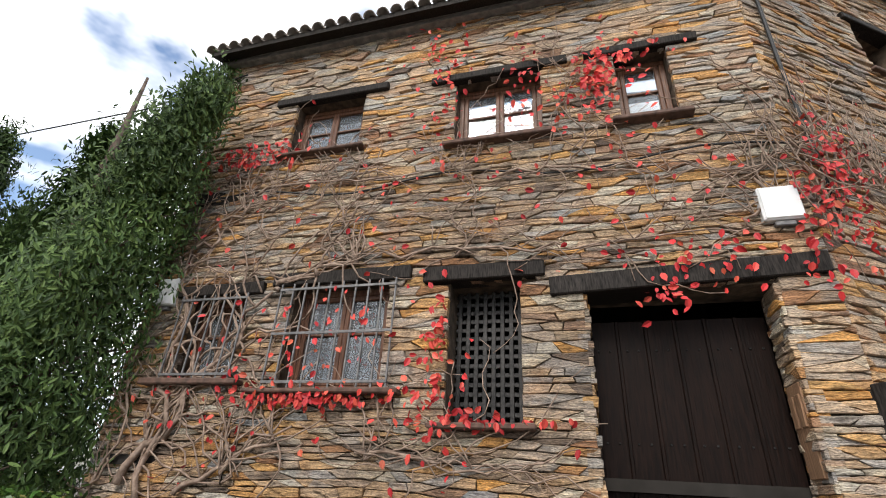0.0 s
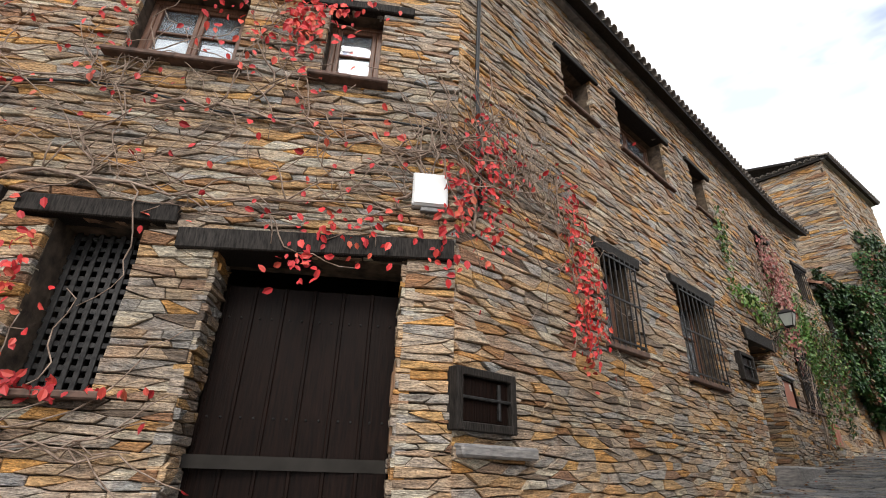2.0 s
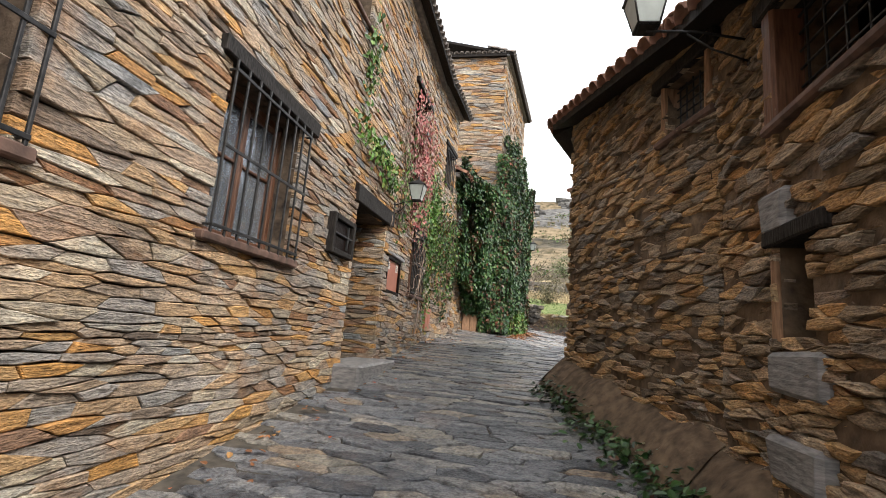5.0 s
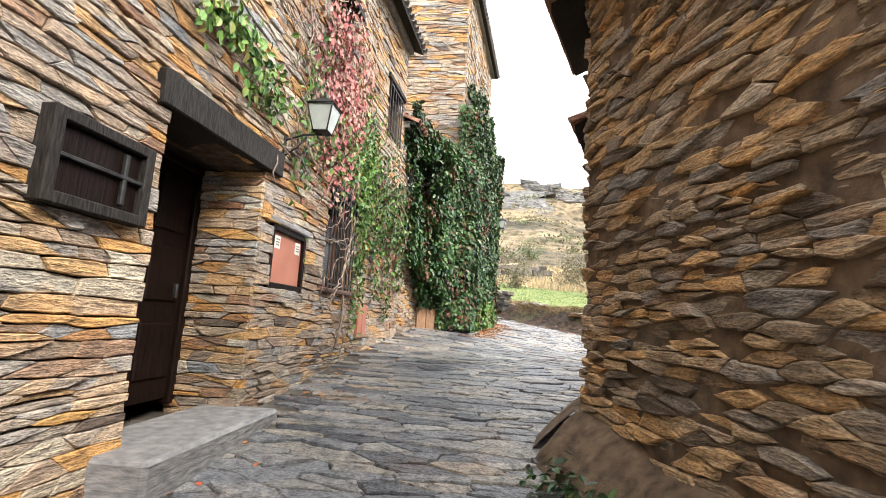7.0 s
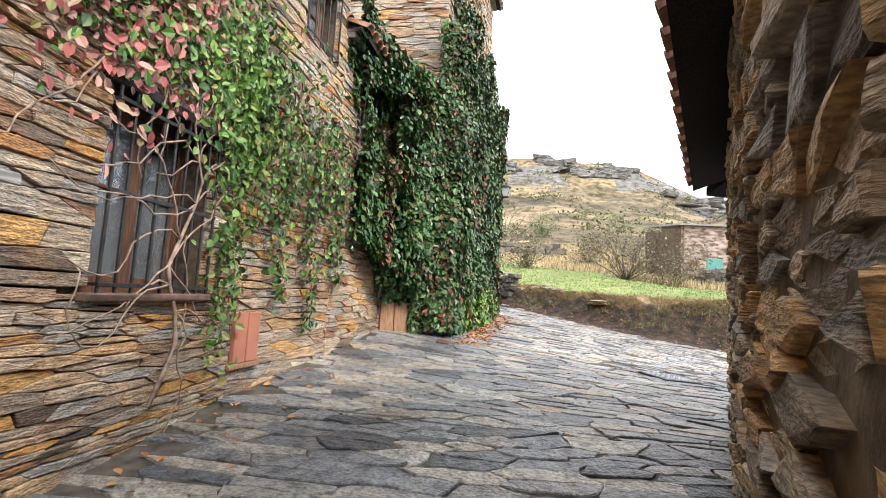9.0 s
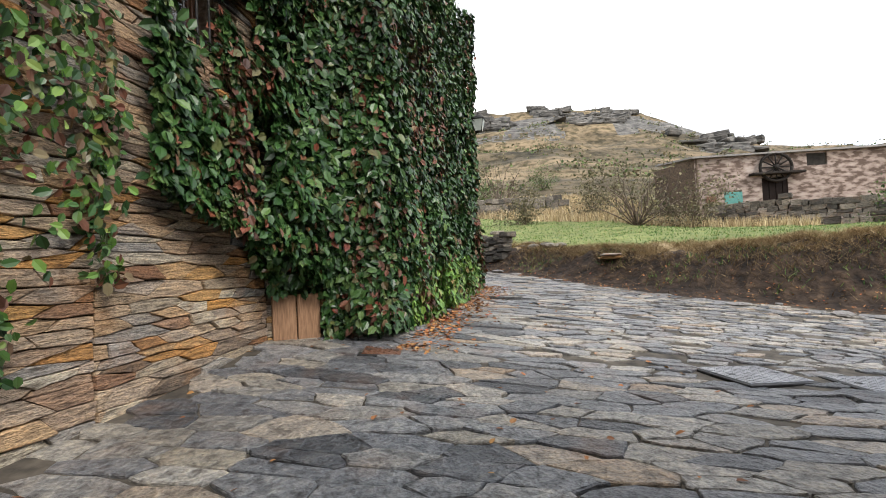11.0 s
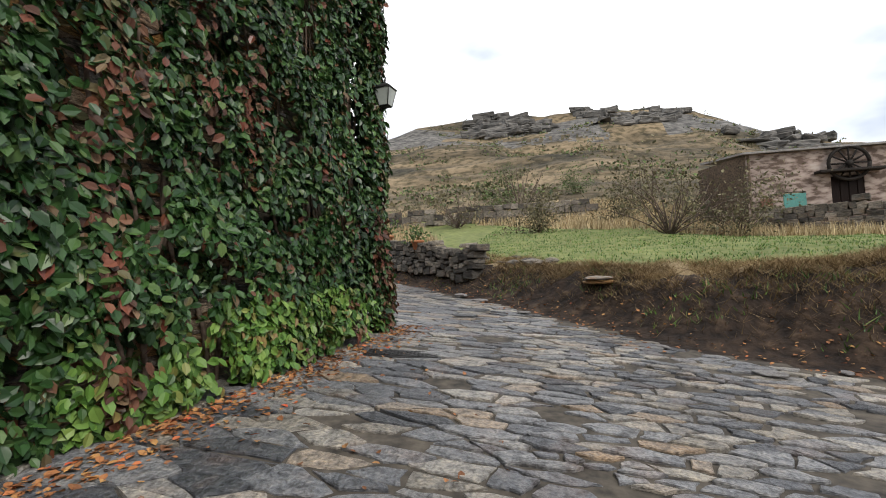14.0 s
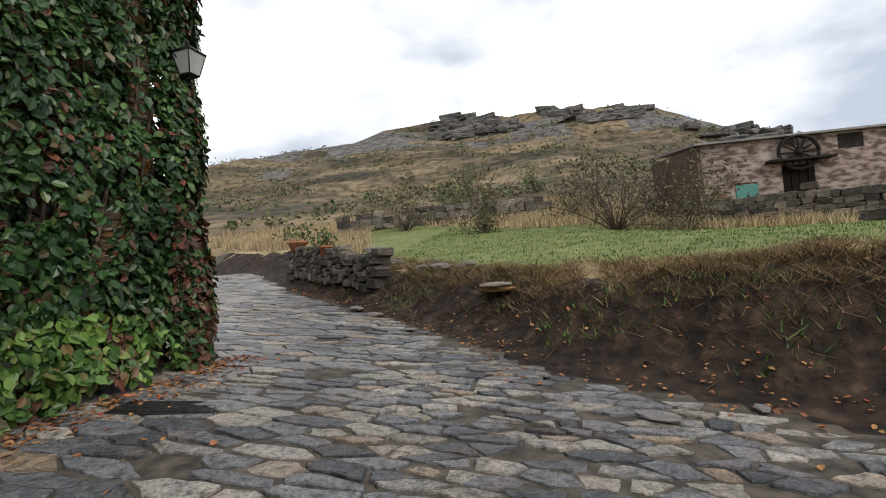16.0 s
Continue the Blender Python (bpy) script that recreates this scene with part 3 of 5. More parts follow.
def slab_poly(name, pts, z, t, mat, label):
    n = len(pts)
    vs = [(p[0], p[1], z + (p[2] if len(p) > 2 else 0)) for p in pts] + [(p[0], p[1], z + t + (p[2] if len(p) > 2 else 0)) for p in pts]
    fs = [tuple(range(n - 1, -1, -1)), tuple(range(n, 2 * n))] + [(k, (k + 1) % n, n + (k + 1) % n, n + k) for k in range(n)]
    return tagged(put(name, mesh_of(name, vs, fs, mat)), label, "ceiling", kind="structure")


# added dark slabs that shut daylight out of both houses
slab_poly("ceiling", [(-0.3, 3.2), (-0.3, 15.7), (0.0, 20.0), (-5.4, 20.0), (-7.2, 4.0), (-4.0, -3.2)], 3.75, 0.2, M_DARK, "added dark upper floor, keeps light out of the stone house")
slab_poly("added_floor", [(-0.3, 3.2), (-0.3, 15.7), (0.0, 20.0), (-5.4, 20.0), (-7.2, 4.0), (-4.0, -3.2)], 0.45, 0.1, M_DARK, "added dark ground floor that closes off the stone house")
slab_poly("ceiling", [(4.3, 6.2), (4.45, 8.5), (3.6, 12.0), (4.0, 13.2), (5.4, 16.4), (9.3, 17.7), (9.7, 6.2)], 3.45, 0.15, M_DARK, "added dark loft slab, keeps light out of the neighbouring house")
# added dark walls behind the neighbour's openings, to block light from inside
wall_core("light_block_wall", Wall((4.9, 3.6), (4.9, 11.5), -1.5, 3.44, 1), M_DARK, "added dark inner wall, keeps light out of the rooms", 0.15)
wall_core("light_block_wall", Wall((4.5, 5.9), (4.9, 5.9), -1.5, 3.3, 1), M_DARK, "added dark inner wall, keeps light out of the rooms", 0.15)
# added inner partitions keep the rooms dark by blocking light
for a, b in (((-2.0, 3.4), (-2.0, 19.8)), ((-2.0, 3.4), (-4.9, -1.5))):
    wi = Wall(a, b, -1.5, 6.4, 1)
    wall_core("light_block_wall", wi, M_DARK, "added dark inner wall, keeps light out of the rooms", 0.15)


# ---- roofs ----
def barrel_tile(length, r0, r1, seg=6):
    vs, fs = [], []
    for k, (y, r) in enumerate(((0, r0), (length, r1))):
        for o in (0, -0.014):
            for i in range(seg + 1):
                t = math.pi * i / seg
                vs.append((-(r + o) * math.cos(t), y, (r + o) * math.sin(t)))
    n = seg + 1
    for i in range(seg):
        fs.append((i, i + 1, 2 * n + i + 1, 2 * n + i))
        fs.append((n + i + 1, n + i, 3 * n + i, 3 * n + i + 1))
        fs.append((n + i, n + i + 1, i + 1, i))
        fs.append((2 * n + i, 2 * n + i + 1, 3 * n + i + 1, 3 * n + i))
    return vs, fs


TILE_G = mesh_of("roof_tile", *barrel_tile(0.42, 0.095, 0.08), M_TILE_G, None, True)
TILE_R = mesh_of("roof_tile", *barrel_tile(0.42, 0.115, 0.09), M_TILE, None, True)


def tiled_eave(name, w, s0, s1, z, label, tile, over=0.34, rise=0.42, run=3.2, pitch=0.21, board=True, slope=0.0):
    """A roof slope over a wall: deck, soffit board and rows of barrel tiles along the eave."""
    roof = thing(name, label, "roof", kind="structure")
    ang = math.atan(rise)
    vs = []
    for out, t in ((over, 0), (-run, 0), (-run, 0.1), (over, 0.1)):
        for s in (s0, s1):
            vs.append(w.at(s, z + slope * (s - s1) + (over - out) * rise + t, out))
    put("deck", mesh_of("deck", vs, [(0, 1, 3, 2), (2, 3, 5, 4), (4, 5, 7, 6), (6, 7, 1, 0), (0, 2, 4, 6), (1, 7, 5, 3)], M_BEAM), roof)
    if board:
        for k, (o, zz) in enumerate(((0.09, -0.16), (0.2, -0.08))):
            part("corbel_course", box_bm((s1 - s0, o * 2 + 0.06, 0.085), ((s0 + s1) / 2, 0, 0), 0.01), M_SLATE, roof, matrix=w.matrix(0, z + zz + 0.05 + 0.16, 0.0))
    n = int((s1 - s0) / pitch)
    rng = np.random.default_rng(3)
    for i in range(n + 1):
        s = s0 + i * (s1 - s0) / n
        for row in range(3):
            out = over + 0.05 - row * 0.33
            m = w.matrix(s, z + slope * (s - s1) + 0.1 + (over - out) * rise + 0.012 * row, out) @ Matrix.Rotation(ang + rng.uniform(-.03, .03), 4, "X") @ Matrix.Rotation(rng.uniform(-.05, .05), 4, "Z")
            put("roof_tile", tile, roof, matrix=m)
    return roof


tiled_eave("roof_front", W_FRONT, -0.15, 7.6, 6.5, "weathered clay barrel-tile roof over dark corbelled eaves", TILE_G)
tiled_eave("roof_lane", W_LANE, -0.2, 12.9, 7.6, "weathered clay barrel-tile roof along the lane", TILE_G)
tiled_eave("roof_lane_end", W_LANE2, 0.0, 2.1, 7.65, "weathered clay barrel-tile roof end", TILE_G)
tiled_eave("roof_lean_to", W_LANE3, 0.0, 2.1, 5.9, "red tiled lean-to roof overgrown by creeper", TILE_R, 0.3, 0.5, 2.0)
tiled_eave("roof_tower", W_TOWER_E, -0.1, 5.6, 11.5, "dark tiled roof edge of the tower", TILE_G, 0.25, 0.3, 4.5)
tiled_eave("roof_tower", W_TOWER_S, 0.0, 6.78, 11.5, "dark tiled roof edge of the tower", TILE_G, 0.12, 0.05, 0.5, board=False)
for k, z, sl in ((0, 3.72, 0.36), (2, 3.97, 0.3), (3, 4.63, 0.19), (4, 4.63, 0.0), (5, 3.42, -0.13), (6, 3.42, 0.0)):
    tiled_eave("roof_neighbour", RIGHT[k], 0.0, RIGHT[k].len, z, "old red clay barrel tiles at a low eave", TILE_R, 0.36, 0.35, 2.4, 0.25, False, sl)


# ---- openings ----
def lintel(w, s0, s1, z, h, depth=0.25, label="dark stained timber lintel beam in the stone wall", tilt=0.0):
    ob = part("lintel", box_bm((s1 - s0, depth, h), (0, depth / 2 - 0.062, 0), 0.012, 0.006), M_BEAM, None, "", w.matrix((s0 + s1) / 2, z + h / 2) @ Matrix.Rotation(tilt, 4, "Y"))
    return tagged(ob, label, "beam", "timber lintels")


def sill(w, s0, s1, z, label="dark brown weathered slate window sill", mat=None, out=0.09, t=0.06):
    ob = part("window_sill", box_bm((s1 - s0, 0.34 + out, t), (0, 0.17 - out / 2, 0), 0.012, 0.01), mat or M_SILL, None, "", w.matrix((s0 + s1) / 2, z - t / 2 + 0.01))
    return tagged(ob, label, "sill", "window sills")


def casement(w, hole, out=-0.27, leaves=2, blind=0.0, mat=None, glass=True, label="brown wooden casement window set deep in the wall"):
    s0, s1, z0, z1 = hole
    W, H = s1 - s0, z1 - z0
    mat = mat or M_WOOD
    t = thing("window", label, "window", w.matrix(s0, z0, out), "house windows")
    for sx, sz, dx, dz in ((W / 2, 0.035, W, 0.07), (W / 2, H - 0.035, W, 0.07)):
        part("frame_rail", box_bm((dx, 0.08, dz), (sx, 0, sz)), mat, t)
    for sx in (0.035, W - 0.035):
        part("frame_stile", box_bm((0.07, 0.08, H - 0.14), (sx, 0, H / 2)), mat, t)
    lw = (W - 0.14) / leaves
    for k in range(leaves):
        x0 = 0.07 + k * lw
        lf = part("sash", box_bm((0.055, 0.05, H - 0.14), (x0 + 0.028, -0.01, H / 2)), mat, t)
        part("sash_stile", box_bm((0.055, 0.05, H - 0.14), (x0 + lw - 0.028, -0.01, H / 2)), mat, lf)
        for zz in (0.1, H - 0.1, H * 0.55):
            part("glazing_bar" if zz == H * 0.55 else "sash_rail", box_bm((lw - 0.11, 0.045, 0.055 if zz != H * 0.55 else 0.03), (x0 + lw / 2, -0.01, zz), 0.006), mat, lf)
        p = part("pane" if glass else "panel", box_bm((lw - 0.11, 0.008, H - 0.25), (x0 + lw / 2, 0.0, H / 2), 0), M_GLASS if glass else mat, lf)
        p.visible_shadow = not glass
        if blind:
            part("lace_curtain", box_bm((lw - 0.12, 0.006, (H - 0.25) * blind), (x0 + lw / 2, 0.03, 0.12 + (H - 0.25) * blind / 2), 0), M_WHITE, t, "white curtain behind the lower glass")
    return t


def cage(w, hole, out=0.06, n=7, cross=3, mat=None, spread=0.06, label="projecting iron window grille of square bars"):
    s0, s1, z0, z1 = hole[0] - spread, hole[1] + spread, hole[2] - 0.02, hole[3] + 0.0
    W, H = s1 - s0, z1 - z0
    mat = mat or M_IRON
    t = thing("window_grille", label, "grille", w.matrix(s0, z0, out), "iron window grilles")
    for k in range(n):
        x = 0.012 + (W - 0.024) * k / (n - 1)
        part("upright_bar", box_bm((0.02, 0.02, H), (x, 0, H / 2), 0.003), mat, t)
    for k in range(cross):
        z = H * (0.06 + 0.88 * k / (cross - 1)) if cross > 1 else H / 2
        part("cross_bar", box_bm((W, 0.012, 0.03), (W / 2, -0.012, z), 0.003), mat, t)
    for x in (0.012, W - 0.012):
        for z in (H * 0.06, H * 0.94):
            part("wall_stay", box_bm((0.018, out + 0.08, 0.018), (x, (out + 0.08) / 2, z), 0.003), mat, t)
    return t


FH = W_FRONT.holes
# upper floor of the front
for h, b in ((FH[4], 0.45), (FH[5], 0.5), (FH[6], 0.0)):
    casement(W_FRONT, h, -0.24, 1 if h is FH[4] else 2, b)
    lintel(W_FRONT, h[0] - 0.35, h[1] + 0.35, h[3], 0.12, 0.28)
    sill(W_FRONT, h[0] - 0.12, h[1] + 0.12, h[2], out=0.12)
# ground floor of the front
casement(W_FRONT, FH[2], -0.25, 2, 0.0)
casement(W_FRONT, FH[3], -0.25, 2, 0.0)
cage(W_FRONT, FH[2], 0.08, 10, 3, M_GREYIRON, 0.12)
cage(W_FRONT, FH[3], 0.08, 7, 2, M_GREYIRON, 0.1)
for h in (FH[2], FH[3]):
    lintel(W_FRONT, h[0] - 0.25, h[1] + 0.28, h[3] + 0.005, 0.15)
    sill(W_FRONT, h[0] - 0.25, h[1] + 0.3, h[2] - 0.02, out=0.16)
lintel(W_FRONT, 2.46, 3.75, 2.36, 0.17)
sill(W_FRONT, 2.6, 3.6, 0.92, out=0.12)
lintel(W_FRONT, 0.02, 2.42, 2.18, 0.2, 0.4, "long dark timber beam over the gate", 0.04)


def lattice(w, hole, out=-0.34):
    s0, s1, z0, z1 = hole
    W, H = s1 - s0, z1 - z0
    t = thing("lattice_screen", "dark iron lattice filling a narrow window", "grille", w.matrix(s0, z0, out))
    for k in range(8):
        part("upright_bar", box_bm((0.045, 0.02, H), (W * (k + 0.5) / 8, 0, H / 2), 0.003), M_IRON, t)
    for k in range(15):
        part("cross_bar", box_bm((W, 0.02, 0.045), (W / 2, 0.012, H * (k + 0.5) / 15), 0.003), M_IRON, t)
    return t


lattice(W_FRONT, FH[1])


def plank_gate(w, s0, s1, z0, z1, out, n=6):
    W, H = s1 - s0, z1 - z0
    t = thing("gate", "tall dark brown plank gate with studs, closed", "gate", w.matrix(s0, z0, out))
    pw = W / n
    for k in range(n):
        p = part("plank", box_bm((pw - 0.012, 0.05, H), (pw * (k + 0.5), 0, H / 2), 0.008), M_GATE, t)
        for z in (H * 0.35, H * 0.62, H * 0.9):
            for x in (0.3, 0.7):
                part("stud", box_bm((0.022, 0.02, 0.022), (pw * (k + x), -0.03, z), 0.007), M_IRON, p)
        part("cover_strip", box_bm((0.035, 0.02, H), (pw * (k + 1) - 0.006 if k < n - 1 else W - 0.02, -0.03, H / 2), 0.006), M_GATE, t)
    for z in (H * 0.30, H * 0.05):
        part("bottom_rail", box_bm((W, 0.03, 0.09), (W / 2, -0.035, z), 0.008), M_GATE, t)
    for k in range(4):
        part("letter_strip", box_bm((0.2, 0.012, 0.018), (W * (0.16 + 0.22 * k), -0.058, H * 0.30), 0.003), M_PLATE, t, "pale metal strip")
    lock = part("lock_plate", box_bm((0.06, 0.02, 0.16), (W - 0.1, -0.04, H * 0.38), 0.005), M_IRON, t)
    part("handle", box_bm((0.025, 0.05, 0.12), (W - 0.1, -0.06, H * 0.38), 0.008), M_IRON, lock)
    return t


plank_gate(W_FRONT, 0.47, 2.08, -1.05, 2.0, -0.46)
# oak side panel in the gate's reveal
pan = thing("meter_cabinet", "orange-brown panelled oak cabinet door by the gate", "cabinet", W_FRONT.matrix(0.47, 0.6, -0.1) @ Matrix.Rotation(radians(90), 4, "Z"))
part("body", box_bm((0.28, 0.04, 0.72), (0.12, 0, 0.36), 0.008), M_OAK, pan)
for x in (0.05, 0.19):
    part("panel", box_bm((0.1, 0.02, 0.26), (x, -0.025, 0.5), 0.008), M_OAK, pan)


def shutter_hatch(w, s, z, W, H, label):
    t = thing("shutter_hatch", label, "hatch", w.matrix(s, z, 0.02))
    for x in (0.03, W - 0.03):
        part("frame_stile", box_bm((0.07, 0.14, H), (x, 0, H / 2), 0.008), M_BEAM, t)
    for zz in (0.035, H - 0.035):
        part("frame_rail", box_bm((W - 0.13, 0.14, 0.07), (W / 2, 0, zz), 0.008), M_BEAM, t)
    p = part("shutter", box_bm((W - 0.14, 0.05, H - 0.15), (W / 2, 0.0, H / 2), 0.006), M_GATE, t)
    part("bolt", box_bm((W - 0.1, 0.025, 0.025), (W / 2, -0.045, H * 0.52), 0.005), M_IRON, p)
    part("hasp", box_bm((0.03, 0.03, H - 0.2), (W * 0.72, -0.04, H / 2), 0.005), M_IRON, p)
    return t


shutter_hatch(W_LANE, 2.66 - L0 + 0.1, 0.78, 0.72, 0.5, "small dark timber hatch with an iron bolt in the wall")
shutter_hatch(W_LANE, 9.85 - L0, 2.12, 0.72, 0.52, "open dark timber hatch beside the doorway")
big = part("inscribed_stone", box_bm((1.15, 0.16, 0.24), (0, 0.05, 0), 0.02, 0.01), M_OAK, None, "", W_LANE.matrix(0.75, 0.15, 0.03))
tagged(big, "long reddish-brown stone block low in the wall", "stone")
big = part("ledge_slab", box_bm((0.95, 0.25, 0.1), (0, 0.06, 0), 0.02, 0.012), M_SLATE, None, "", W_LANE.matrix(0.5, 0.64, 0.03))
tagged(big, "grey slate slab under the small hatch", "stone")

LH = LANE_HOLES
for key, n in (("win_a", 7), ("win_b", 9)):
    h = LH[key]
    casement(W_LANE, h, -0.3, 2, 0.0)
    cage(W_LANE, h, 0.07, n, 3, M_IRON, 0.05)
    lintel(W_LANE, h[0] - 0.18, h[1] + 0.25, h[3], 0.16)
    sill(W_LANE, h[0] - 0.12, h[1] + 0.1, h[2], "dark brick and slate window sill", out=0.08, t=0.08)
for key in ("up_a", "up_b", "up_c", "up_d"):
    h = LH[key]
    casement(W_LANE, h, -0.36, 1 if key != "up_b" else 2, 0.0)
    lintel(W_LANE, h[0] - 0.2, h[1] + 0.2, h[3], 0.11, 0.3)
    sill(W_LANE, h[0] - 0.08, h[1] + 0.1, h[2], out=0.07)
h = LH["grille"]
casement(W_LANE, h, -0.3, 2, 0.0)
cage(W_LANE, h, 0.05, 9, 3, M_IRON, 0.0)
lintel(W_LANE, h[0] - 0.1, h[1] + 0.15, h[3], 0.1, label="grey weathered timber lintel over a barred window")
sill(W_LANE, h[0] - 0.08, h[1] + 0.08, h[2], out=0.08)
lintel(W_LANE, LH["door"][0] - 0.15, LH["door"][1] + 0.25, 3.02, 0.26, 0.5, "heavy grey-black timber lintel over the doorway", -0.02)
tagged(part("lintel_slab", box_bm((1.15, 0.2, 0.07), (0, 0.08, 0), 0.012, 0.008), M_SLATE, None, "", W_LANE.matrix((LH["board"][0] + LH["board"][1]) / 2, 2.6, 0.0)), "grey slate strip over the notice case", "slab")
for w2 in (W_LANE2, W_LANE3):
    hh = w2.holes[0]
    casement(w2, hh, -0.3, 1, 0.0)
    lintel(w2, hh[0] - 0.15, hh[1] + 0.15, hh[3], 0.12)
    cage(w2, hh, 0.03, 6, 2, M_IRON, 0.0)

# front door in its deep recess
h = LH["door"]
dt = thing("door_1", "dark varnished panelled house door, closed in a deep recess", "door", W_LANE.matrix(h[0], 0.72, -0.72), kind="structure")
DW, DH = h[1] - h[0], 2.3
part("leaf", box_bm((DW - 0.2, 0.06, DH - 0.1), (DW / 2, 0, DH / 2), 0.01), M_GATE, dt)
for x in (0.05, DW - 0.05):
    part("jamb", box_bm((0.1, 0.14, DH), (x, 0, DH / 2), 0.01), M_GATE, dt)
part("head", box_bm((DW, 0.14, 0.12), (DW / 2, 0, DH + 0.0), 0.01), M_GATE, dt)
for x in (0.34, DW - 0.34):
    for z in (0.5, 1.2, 1.85):
        part("panel", box_bm((0.42, 0.03, 0.5), (DW / 2 + (x - DW / 2) * 0.9, -0.04, z), 0.012), M_GATE, dt)
part("handle", box_bm((0.03, 0.06, 0.14), (DW - 0.22, -0.06, 1.05), 0.008), M_IRON, dt)
step = part("door_step", box_bm((1.75, 0.75, 0.34), (0, 0.1, 0), 0.03, 0.015), M_SLATE, None, "", W_LANE.matrix((h[0] + h[1]) / 2 - 0.1, 0.55, 0.1))
tagged(step, "worn slate doorstep slab at the doorway", "step")
# closes the top of the door recess
tagged(part("lintel", box_bm((DW, 0.85, 0.2), (DW / 2, 0.46, 0.1), 0), M_BEAM, None, "", W_LANE.matrix(h[0], 3.03)), "dark timber soffit of the door recess", "beam")

# notice case
h = LH["board"]
nb = thing("notice_case", "terracotta-red notice case with two small papers", "notice board", W_LANE.matrix(h[0], h[2], -0.05))
BW, BH = h[1] - h[0], h[3] - h[2]
part("panel", box_bm((BW - 0.1, 0.02, BH - 0.1), (BW / 2, 0.01, BH / 2), 0.003), M_CORTEN, nb)
for x in (0.03, BW - 0.03):
    part("frame_stile", box_bm((0.06, 0.08, BH), (x, 0, BH / 2), 0.006), M_GATE, nb)
for z in (0.03, BH - 0.03):
    part("frame_rail", box_bm((BW - 0.12, 0.08, 0.06), (BW / 2, 0, z), 0.006), M_GATE, nb)
for x in (0.2, BW - 0.17):
    pp = part("paper", box_bm((0.13, 0.004, 0.14), (x, -0.003, BH - 0.17), 0), M_PAPER, nb, "small printed paper")
    for zz in (0.03, 0.0, -0.03):
        part("printed_line", box_bm((0.08, 0.003, 0.014), (x, -0.007, BH - 0.17 + zz), 0), M_GREYIRON, pp)


def lantern(w, s, z, reach, label, matrix=None):
    t = thing("wall_lantern", label, "lamp", matrix or w.matrix(s, z, 0.0), "wall lanterns")
    part("wall_plate", box_bm((0.05, 0.02, 0.26), (0, -0.012, -0.1), 0.005), M_IRON, t)
    tubes("arm", [([(0, 0, -0.02), (0, -reach * .5, 0.05), (0, -reach, 0.06)], 0.011), ([(0, 0, -0.2), (0, -reach * .35, -0.1), (0, -reach * .6, 0.03)], 0.009)], M_IRON, t)
    c = Vector((0, -reach, 0.08))
    vs, a, b, hh = [], 0.085, 0.15, 0.28
    for r, z2 in ((a, 0), (b, hh)):
        for k in range(4):
            q = math.pi / 4 + k * math.pi / 2
            vs.append(c + Vector((r * math.cos(q) * 1.3, r * math.sin(q) * 1.3, z2)))
    for k in range(4):
        p = put("glass_pane", mesh_of("glass_pane", [vs[k], vs[(k + 1) % 4], vs[4 + (k + 1) % 4], vs[4 + k]], [(0, 1, 2, 3)], M_LAMP), t, "frosted lantern glass")
    tubes("corner_bar", [([vs[k], vs[4 + k]], 0.008) for k in range(4)] + [([vs[4 + k], vs[4 + (k + 1) % 4]], 0.012) for k in range(4)] + [([vs[k], vs[(k + 1) % 4]], 0.012) for k in range(4)], M_IRON, t, sides=4)
    top = c + Vector((0, 0, hh + 0.13))
    rv = [v + Vector((0, 0, 0.01)) + (v - c - Vector((0, 0, hh))) * 0.12 for v in vs[4:]] + [top]
    put("cap", mesh_of("cap", rv, [(0, 1, 4), (1, 2, 4), (2, 3, 4), (3, 0, 4), (3, 2, 1, 0)], M_IRON), t)
    part("finial", box_bm((0.03, 0.03, 0.07), tuple(top + Vector((0, 0, 0.02))), 0.01), M_IRON, t)
    part("base_ring", box_bm((0.14, 0.14, 0.03), tuple(c), 0.008), M_IRON, t)
    return t


M_LAMP = simple("frosted_glass", [(0.3, (0.30, 0.32, 0.29)), (0.7, (0.42, 0.44, 0.40))], 6.0, 0.3, 0.1)
lantern(W_LANE, 12.5 - L0, 3.5, 0.42, "black iron wall lantern with frosted panes over the doorway")
lantern(RIGHT[2], 0.35, 3.6, 0.75, "black iron street lantern on a scrolled wall bracket")
lantern(W_TOWER_E, 5.5, 5.2, 0.66, "black iron wall lantern standing out of the ivy")

# white junction boxes
def junction(w, s, z, W, H, label):
    t = thing("junction_box", label, "box", w.matrix(s, z, 0.03), "white junction boxes")
    part("case", box_bm((W, 0.12, H), (W / 2, 0, H / 2), 0.012), M_WHITE, t)
    part("cover", box_bm((W * 0.92, 0.012, H * 0.92), (W / 2, -0.066, H / 2), 0.004), M_WHITE, t)
    part("cable_entry", box_bm((W * 0.5, 0.08, 0.05), (W / 2, 0, -0.03), 0.008), M_GREYIRON, t)
junction(W_FRONT, 0.1, 2.75, 0.34, 0.36, "white plastic junction box among red creeper at the corner")
junction(W_FRONT, 7.0, 2.25, 0.3, 0.36, "white plastic junction box beside the cypress")

# cables down the corner and along the front
cab = thing("wall_cable", "black cables clipped down the house corner", "cable")
tubes("cable", [([W_LANE.at(0.25 + 0.03 * k + 0.02 * math.sin(q), 6.9 - q * 0.5, 0.045) for q in range(9)], 0.014) for k in range(2)], M_CABLE, cab)
tubes("long_cable", [([W_FRONT.at(q * 0.4, 3.62 + 0.09 * math.sin(q * 0.9) + 0.03 * q * 0.3, 0.05) for q in range(19)], 0.012)], M_CABLE, cab)
